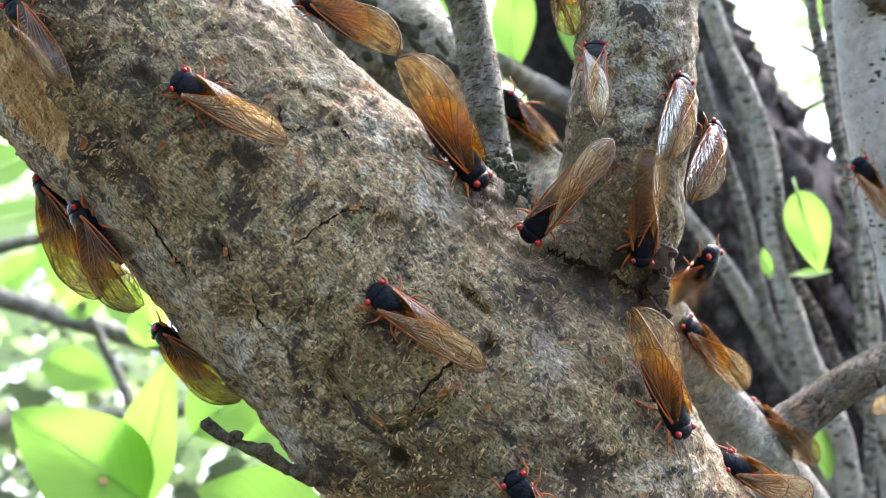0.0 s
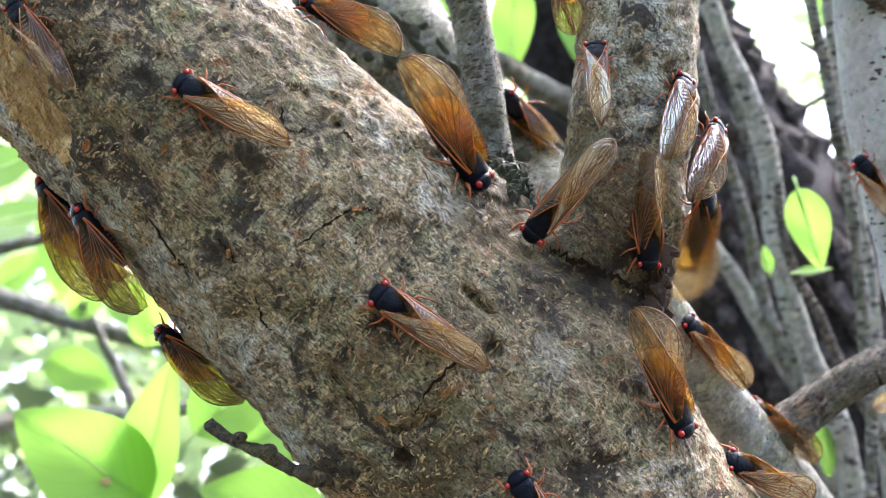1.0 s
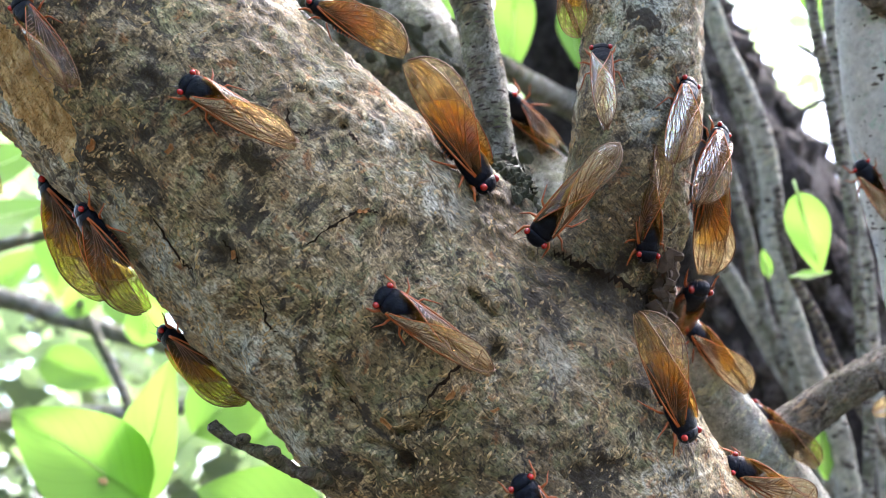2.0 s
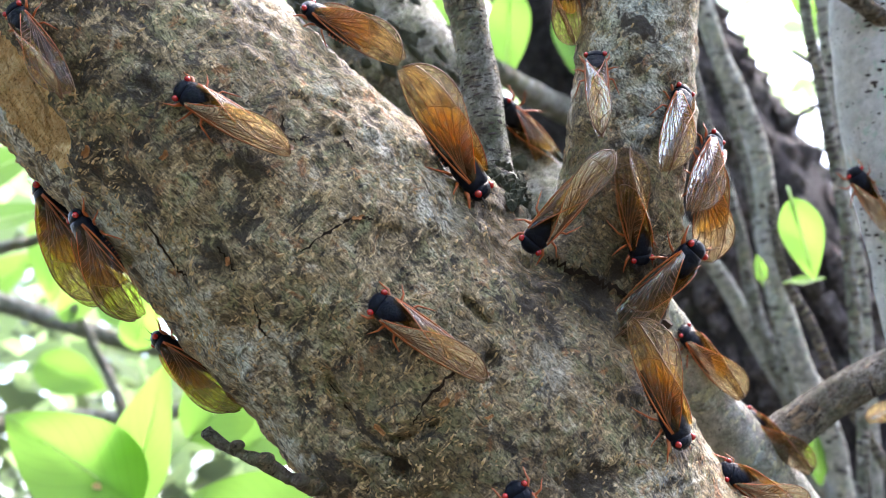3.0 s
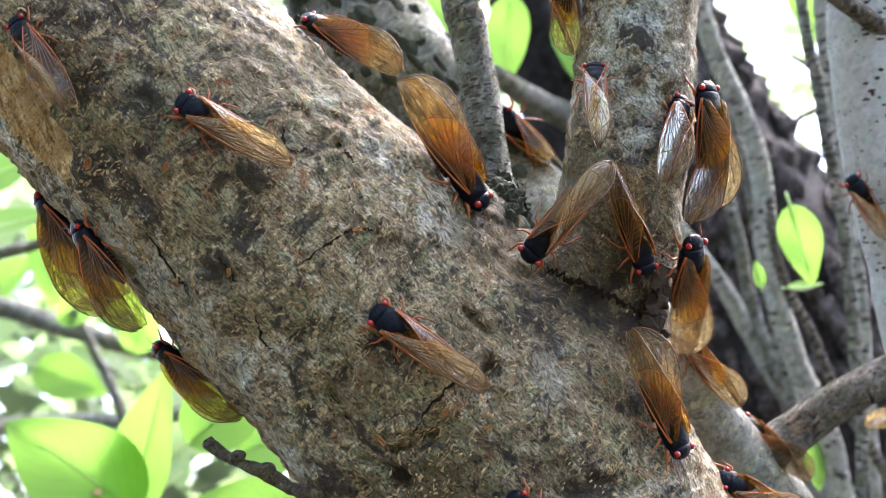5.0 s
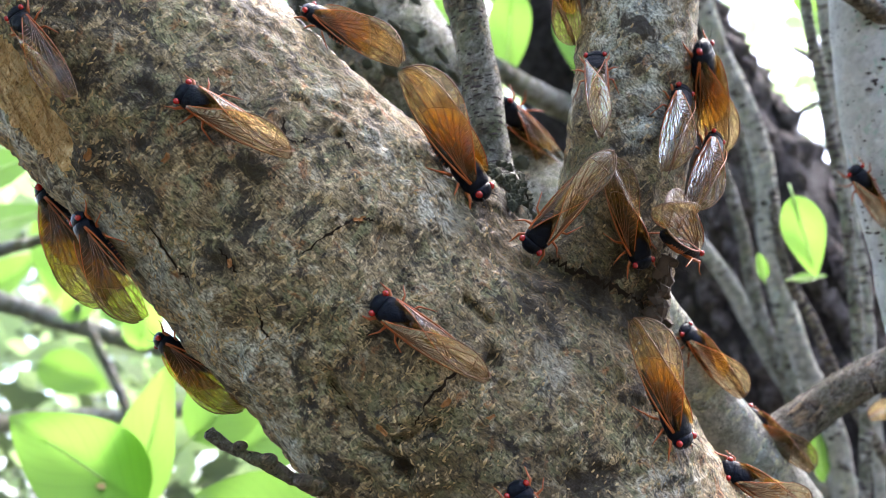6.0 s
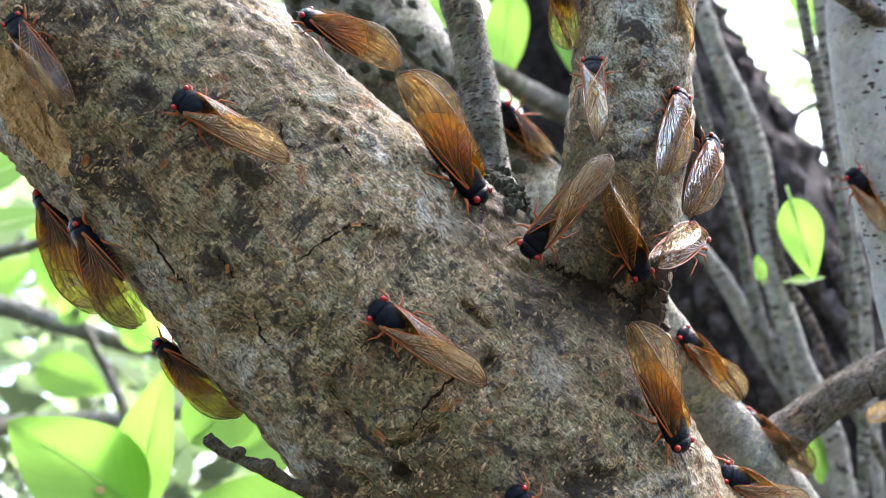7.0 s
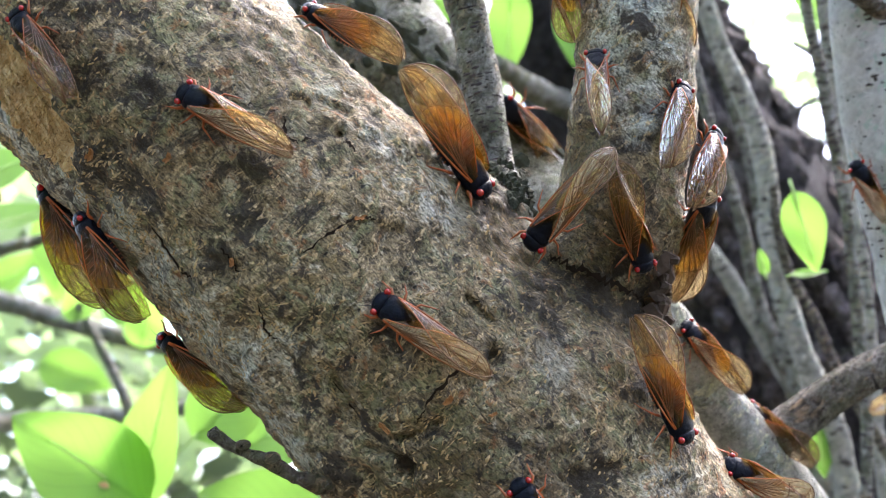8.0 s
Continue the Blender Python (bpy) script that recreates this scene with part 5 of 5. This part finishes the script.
    mesh_part("fine_vein", *joined([tube(p, r, 4) for p, r in thin]), VEIN_DARK, w, "fine brown wing veins")
    return w


def leg(parent, side, root, knee, ankle, toe, thick):
    s = np.array((side * MM, MM, MM))
    p = [np.array(root) * s, (np.array(root) + np.array(knee)) / 2 * s, np.array(knee) * s, np.array(ankle) * s, np.array(toe) * s]
    v, f = tube(p, np.array((0.7, 0.9, 0.6, 0.34, 0.16)) * thick * MM, 7)
    return mesh_part("leg", v, f, LEG, parent, "jointed orange leg")


def cicada(m, label, size=0.81, splay=-1.5, roof=58.0, drop=1.0, spread=0.0):
    """A periodical cicada at rest: head along +y, feet on z = 0. spread opens the wings further."""
    c = thing("cicada", m, label, "cicada", "cicadas on the tree")
    c.scale = (size, size, size)
    hv, hf = loft([(14.4, 1.4, 2.8, 4.4), (13.9, 2.6, 2.0, 5.4), (13.0, 3.7, 1.4, 6.2), (11.8, 4.3, 1.2, 6.7), (10.6, 4.2, 1.2, 6.9)])
    head = mesh_part("head", hv, hf, SHELL, c, "black head")
    for sd in (1, -1):
        v, f = ball((sd * 3.75 * MM, 12.1 * MM, 5.3 * MM), 1.08 * MM, (0.95, 1.05, 1.0))
        mesh_part("eye", v, f, EYE, head, "bulging red eye")
        v, f = tube(np.array([(sd * 2.4, 13.6, 4.6), (sd * 3.6, 15.2, 4.9), (sd * 4.6, 17.0, 4.6)]) * MM, np.array((0.22, 0.1, 0.05)) * MM, 5)
        mesh_part("feeler", v, f, FEELER, head)
    tv, tf = loft([(10.9, 3.9, 1.3, 6.8), (10.2, 4.5, 1.0, 7.4), (8.6, 4.9, 0.8, 8.0), (7.6, 4.7, 0.8, 8.1), (7.0, 4.75, 0.8, 8.5), (5.0, 4.8, 0.9, 9.0), (2.6, 4.4, 1.0, 8.8), (0.8, 3.6, 1.4, 8.0), (-0.4, 3.2, 1.6, 7.2)])
    mesh_part("thorax", tv, tf, SHELL, c, "black humped thorax")
    rows = []
    for i in range(9):
        y = 0.4 - i * 1.55
        k = 1 - (i / 9.5) ** 2.2
        rows += [(y, 4.0 * k + 0.5, 3.6 - 2.6 * k, 3.4 + 3.9 * k), (y - 1.15, 4.1 * k + 0.45, 3.6 - 2.7 * k, 3.4 + 4.0 * k)]
    av, af = loft(rows, 14)
    abd = mesh_part("abdomen", av, af, SHELL, c, "black ringed abdomen")
    ring = []
    for i in range(1, 7):
        y = 0.4 - i * 1.55 + 0.25
        k = 1 - ((i - 0.2) / 9.5) ** 2.2
        ring.append(loft([(y, 4.02 * k + 0.5, 3.55 - 2.65 * k, 1.6 + 3.0 * k), (y - 0.28, 4.02 * k + 0.5, 3.55 - 2.65 * k, 1.6 + 3.0 * k)], 12))
    mesh_part("belly_band", *joined(ring), BAND, abd, "orange rings under the belly")
    for sd in (1, -1):
        wing(c, sd, "forewing", 37.5 * MM, (sd * 4.1 * MM, 8.4 * MM, 5.6 * MM), splay + spread, roof, drop)
        wing(c, sd, "hindwing", 23 * MM, (sd * 3.9 * MM, 6.0 * MM, 5.4 * MM), splay + spread * 0.8 - 1, roof - 3, drop + 1, True)
        leg(c, sd, (2.0, 8.6, 1.6), (5.4, 11.5, 2.9), (5.8, 14.0, 0.7), (6.2, 15.6, 0.0), 0.85)
        leg(c, sd, (2.4, 5.6, 1.6), (7.0, 6.8, 3.0), (8.6, 8.2, 0.6), (9.6, 9.0, 0.0), 0.6)
        leg(c, sd, (2.6, 3.0, 1.6), (6.6, 1.2, 2.9), (8.4, -3.0, 0.5), (9.0, -4.6, 0.0), 0.6)
    return c


def sit(where, label, **kw):
    return cicada(place(*where), label, **kw)


ON = "black red-eyed cicada, amber wings, "
sit(((-0.06048, -0.01215, 0.03622), (-0.8556, -0.08063, 0.51133), (0.16208, -0.97985, 0.11669)), ON + "head up on the bark")
sit(((-0.1076, -0.0123, 0.0567), (-0.56542, -0.04079, 0.8238), (-0.14806, -0.97753, -0.15002)), ON + "on the bark beside torn wood", roof=48, size=0.67, splay=2)
sit(((-0.00941, -0.01095, -0.0205), (-0.81376, -0.02564, 0.58064), (0.12363, -0.9838, 0.12982)), ON + "flat on brown bark", size=0.85)
sit(((-0.0954, 0.00642, 0.0034), (-0.5986, -0.16996, 0.78281), (-0.57584, -0.58803, -0.568)), ON + "at the limb's lower rim", splay=2)
sit(((-0.11635, 0.0377, 0.01215), (-0.616, 0, 0.788), (-0.76475, -0.47876, -0.43122)), ON + "hanging under the limb, backlit", splay=6, size=1.0)
sit(((-0.07779, 0.02976, -0.03), (-0.862, 0, 0.506), (-0.5746, -0.57086, -0.58648)), ON + "backlit under the limb", splay=2)
sit(((-0.15206, 0.04928, 0.03718), (-0.1294, -0.76462, 0.63136), (-0.63459, -0.42539, -0.64524)), ON + "hanging under the limb, wing tips lit")
sit(((-0.03514, 0.02978, 0.06578), (-0.80398, 0, 0.59466), (0.48593, -0.57641, 0.65698)), ON + "on the limb's upper rim", splay=1)
sit(((0.00091, 0.01887, 0.0244), (0.63201, 0, -0.77496), (0.61091, -0.61527, 0.49822)), ON + "head down at the crotch", roof=60, size=1.03)
sit(((0.03219, 0.13259, 0.05386), (-0.68031, -0.45764, 0.57249), (-0.01618, -0.77153, -0.63598)), ON + "blurred on a stem behind", size=1.0)
sit(((0.04609, 0.02247, 0.04869), (0.00885, 0.3913, 0.92022), (-0.12381, -0.91274, 0.38932)), ON + "shining pale, climbing the limb", size=0.74, splay=-3)
fan = sit(((0.06872, 0.02681, 0.03998), (0.34862, 0.3525, 0.86845), (0.48635, -0.86011, 0.15388)), ON + "ajar, on the upright limb", size=0.76)
sit(((0.07881, 0.03169, 0.02744), (0.46691, 0.3845, 0.79634), (0.60367, -0.79665, 0.0307)), ON + "clinging to the limb's side", size=0.74)
sit(((0.0318, 0.01202, 0.0088), (-0.66, 0, -0.75), (-0.02068, -0.99964, 0.01694)), ON + "head down where limbs part", roof=52, size=0.86)
sit(((0.061, 0.00956, -0.04648), (0.43983, -0.20078, -0.87535), (0.51367, -0.74328, 0.42859)), ON + "head down on the lower trunk", roof=52, size=0.9)
sit(((0.02418, -0.01, -0.07149), (-0.55461, -0.02599, 0.83171), (0.03361, -0.9994, -0.00882)), ON + "on dark bark low down")
sit(((0.09198, 0.03537, -0.07369), (-0.75984, -0.41855, 0.49745), (0.59658, -0.75297, 0.27772)), ON + "on the trunk's shoulder")
sit(((0.1215, 0.1105, -0.0715), (-0.69986, -0.04812, 0.71265), (0.40522, -0.84838, 0.34066)), ON + "blurred behind a branch")
sit(((0.09084, 0.08779, -0.03774), (-0.59456, -0.17952, 0.78376), (0.51675, -0.83211, 0.20141)), ON + "on the pale stem behind", size=0.8)
sit(((0.16768, 0.1224, 0.0234), (-0.57134, -0.2328, 0.787), (0.09233, -0.97107, -0.22022)), ON + "blurred on an upright stem")
sit(((0.03865, 0.04201, 0.09027), (-0.35079, -0.54596, 0.76084), (-0.39601, -0.64976, -0.64884)), ON + "high on the limb")
sit(((0.20545, 0.14709, -0.06519), (0.68485, -0.55477, 0.47246), (-0.71226, -0.64652, 0.2733)), ON + "far off on a stem")
turner = sit(((0.05653, 0.02363, 0.00625), (0.17717, -0.03784, -0.98345), (0.25648, -0.96296, 0.08326)), ON + "head down, flicking its wings")
climber = sit(((0.07948, 0.03734, 0.02123), (0.02716, -0.59191, 0.80555), (0.67415, -0.58416, -0.45197)), ON + "climbing the limb's side", size=0.9)
stray = sit(((0.0664, 0.02313, -0.00532), (0.71097, -0.24994, 0.65731), (0.1396, -0.86594, -0.48026)), ON + "scrambling over the fork", size=0.92)


# ---- what moves ----
def wing_rows(rest, times, amount):
    """Rows for one wing: it rests, and beats fast where times say so."""
    def lifted(lift):
        return rest @ Matrix.Rotation(radians(lift), 4, "Z") @ Matrix.Rotation(radians(-0.5 * lift), 4, "Y")

    rows = [(0.0, lifted(0.7 * amount) if times[0][0] <= 0 else rest)]
    for a, b in times:
        first, last = max(1, round(a * FPS)), round(b * FPS)
        rows.append((first / FPS, rest))
        for k, i in enumerate(range(first + 1, last)):
            lift = amount * (1.0, 0.25, 0.8, 0.1)[k % 4]
            rows.append((i / FPS, lifted(lift)))
        rows.append((last / FPS, rest))
    rows.append((8.0, rest))
    return rows


def flutter(bug, times, amount):
    for part_ in bug.children:
        if "wing" in part_.name:
            side = 1 if part_.matrix_basis.translation.x > 0 else -1
            walk(part_, wing_rows(part_.matrix_basis.copy(), times, side * amount))


def motions():
    walk(turner, [(t, place(*w)) for t, w in (
        (0, ((0.05926, 0.02512, 0.00263), (-0.08526, -0.06305, -0.99436), (0.2484, -0.96783, 0.04006))),
        (0.5, ((0.05961, 0.02551, 0.00125), (-0.06529, -0.0723, -0.99524), (0.25035, -0.96666, 0.0538))),
        (1, ((0.06005, 0.02486, 0.00155), (-0.03292, -0.08002, -0.99625), (0.25225, -0.96518, 0.06919))),
        (2.3, ((0.05795, 0.02692, 0.00521), (-0.05095, -0.24375, -0.9685), (0.26148, -0.93919, 0.22262))),
        (2.5, ((0.05726, 0.0255, 0.00543), (-0.02598, -0.12153, -0.99225), (0.25345, -0.96095, 0.11106))),
        (3, ((0.05653, 0.02363, 0.00625), (0.17717, -0.03784, -0.98345), (0.25648, -0.96296, 0.08326))),
        (3.5, ((0.05541, 0.02532, 0.00743), (0.17412, -0.20609, -0.96292), (0.2304, -0.94219, 0.24331))),
        (4, ((0.05623, 0.02413, 0.00798), (0.2217, -0.17037, -0.96012), (0.22768, -0.94836, 0.22086))),
        (4.5, ((0.0572, 0.02302, 0.00624), (0.32475, -0.11332, -0.93899), (0.22299, -0.95563, 0.19245))),
        (6, ((0.05503, 0.02368, 0.00419), (0.34571, -0.1148, -0.93129), (0.21852, -0.95535, 0.19889))),
        (6.5, ((0.05526, 0.02265, 0.0015), (0.41248, -0.00323, -0.91096), (0.24691, -0.96217, 0.11521))),
        (7, ((0.05493, 0.02203, 0.00192), (0.39508, -0.00078, -0.91865), (0.25013, -0.96213, 0.10839))),
        (7.5, ((0.05466, 0.02214, 0.00207), (0.38577, -0.00501, -0.92258), (0.2497, -0.9621, 0.10964))),
        (8, ((0.0551, 0.02186, 0.00268), (0.33361, -0.00415, -0.9427), (0.25553, -0.96216, 0.09467)))
    )])
    walk(climber, [(t, place(*w)) for t, w in (
        (0, ((0.0768, 0.0391, -0.0095), (0.36, -0.6, 0.71), (0.62695, -0.52705, -0.57372))),
        (0.5, ((0.0755, 0.0396, 0.0008), (0.3, -0.62, 0.72), (0.69064, -0.51745, -0.50523))),
        (0.8, ((0.07691, 0.03526, 0.00526), (0.11989, -0.26003, 0.95813), (0.55986, -0.77928, -0.28155))),
        (1, ((0.07714, 0.03547, 0.00631), (0.05202, -0.30595, 0.95062), (0.58737, -0.76048, -0.2769))),
        (1.2, ((0.07859, 0.0377, 0.00517), (-0.01306, -0.52084, 0.85356), (0.66151, -0.64463, -0.38323))),
        (2.3, ((0.07815, 0.038, 0.01891), (0.08017, -0.55131, 0.83044), (0.63572, -0.61342, -0.4686))),
        (2.5, ((0.07843, 0.03792, 0.01975), (0.09467, -0.54378, 0.83387), (0.62636, -0.61852, -0.47446))),
        (3, ((0.07948, 0.03734, 0.02123), (0.02716, -0.59191, 0.80555), (0.67415, -0.58416, -0.45197))),
        (3.5, ((0.07878, 0.03685, 0.02408), (0.12876, -0.56575, 0.81446), (0.6164, -0.59771, -0.51264))),
        (4, ((0.08092, 0.03434, 0.03415), (0.06281, -0.40435, 0.91245), (0.60224, -0.71368, -0.35772))),
        (4.5, ((0.07869, 0.02945, 0.04075), (0.02202, 0.00067, 0.99976), (0.56473, -0.82519, -0.01189))),
        (5.8, ((0.07868, 0.03534, 0.04831), (-0.05783, -0.45981, 0.88613), (0.65385, -0.6882, -0.31443))),
        (6, ((0.07814, 0.03646, 0.05399), (-0.11619, -0.55949, 0.82066), (0.70438, -0.62894, -0.32906))),
        (6.5, ((0.07177, 0.03679, 0.07939), (-0.226, -0.46648, 0.85517), (0.36002, -0.85573, -0.37164))),
        (7, ((0.0684, 0.03573, 0.0867), (-0.13298, -0.45301, 0.88153), (0.30996, -0.86383, -0.39715))),
        (7.5, ((0.06873, 0.03679, 0.08596), (-0.15339, -0.48651, 0.8601), (0.33265, -0.84502, -0.41866))),
        (8, ((0.06837, 0.0365, 0.08538), (-0.13297, -0.50314, 0.85391), (0.32787, -0.83538, -0.44117)))
    )])
    walk(stray, [(t, place(*w)) for t, w in (
        (0, ((0.05, 0.068, -0.012), (0.0, 0.0, 1.0), (0.0, 1.0, 0.0))),
        (1.2, ((0.05, 0.068, -0.012), (0.0, 0.0, 1.0), (0.0, 1.0, 0.0))),
        (1.5, ((0.068, 0.064, -0.018), (0.1, -0.3, 0.95), (0.85, 0.52, 0.0))),
        (1.8, ((0.07475, 0.05085, -0.02373), (0.05334, -0.77422, 0.63067), (0.74004, -0.39338, -0.54552))),
        (2.3, ((0.0676, 0.0287, -0.00688), (0.71439, -0.69056, 0.11304), (-0.52922, -0.63889, -0.55834))),
        (2.5, ((0.06682, 0.02748, -0.00784), (0.79705, -0.5542, 0.23996), (-0.35956, -0.75472, -0.54874))),
        (3, ((0.0664, 0.02313, -0.00532), (0.71097, -0.24994, 0.65731), (0.1396, -0.86594, -0.48026))),
        (3.5, ((0.06639, 0.02639, -0.00271), (0.72873, -0.58979, 0.348), (-0.23391, -0.69199, -0.68297))),
        (4, ((0.06758, 0.02612, -0.00202), (0.04243, -0.64846, 0.76006), (0.51623, -0.6371, -0.57237))),
        (4.2, ((0.06773, 0.02644, -0.00012), (0.25914, -0.72188, 0.64167), (0.39573, -0.52668, -0.75233))),
        (4.5, ((0.06688, 0.02381, -0.00187), (0.448, -0.46015, 0.76652), (0.26757, -0.74907, -0.60606))),
        (5.6, ((0.07835, 0.03181, -0.00404), (-0.67451, -0.61743, 0.40473), (0.651, -0.75599, -0.06835))),
        (5.8, ((0.07574, 0.03073, -0.00235), (-0.82474, -0.49465, 0.27407), (0.52397, -0.85074, 0.0413))),
        (6, ((0.06689, 0.01731, -0.001), (0.52814, 0.82702, -0.19263), (0.60857, -0.21043, 0.76509))),
        (6.3, ((0.06735, 0.01806, -0.00151), (0.57992, 0.81467, 0.00066), (0.4274, -0.30494, 0.85108))),
        (6.5, ((0.06841, 0.01913, -0.00141), (0.61161, 0.78336, 0.11076), (0.41573, -0.43733, 0.79744))),
        (7, ((0.06957, 0.01946, -0.00022), (0.58338, 0.75829, 0.29098), (0.46485, -0.6055, 0.64597))),
        (7.5, ((0.06995, 0.02497, 0.0039), (0.50484, 0.41693, 0.75585), (0.51063, -0.85023, 0.12794))),
        (8, ((0.07568, 0.03623, 0.00846), (0.29679, -0.58587, 0.7541), (0.45414, -0.60807, -0.65115)))
    )])
    flutter(turner, ((0.0, 1.25), (2.95, 3.15), (4.15, 4.3), (4.55, 4.75), (5.7, 5.95)), 9)
    flutter(climber, ((0.0, 0.25), (0.33, 0.42), (0.55, 1.3)), 40)
    flutter(stray, ((2.1, 2.5), (3.2, 3.4), (4.15, 4.25), (4.55, 4.75), (5.5, 6.0)), 45)
    flutter(fan, ((0.6, 0.75), (1.05, 1.15), (3.45, 3.7)), 40)


motions()
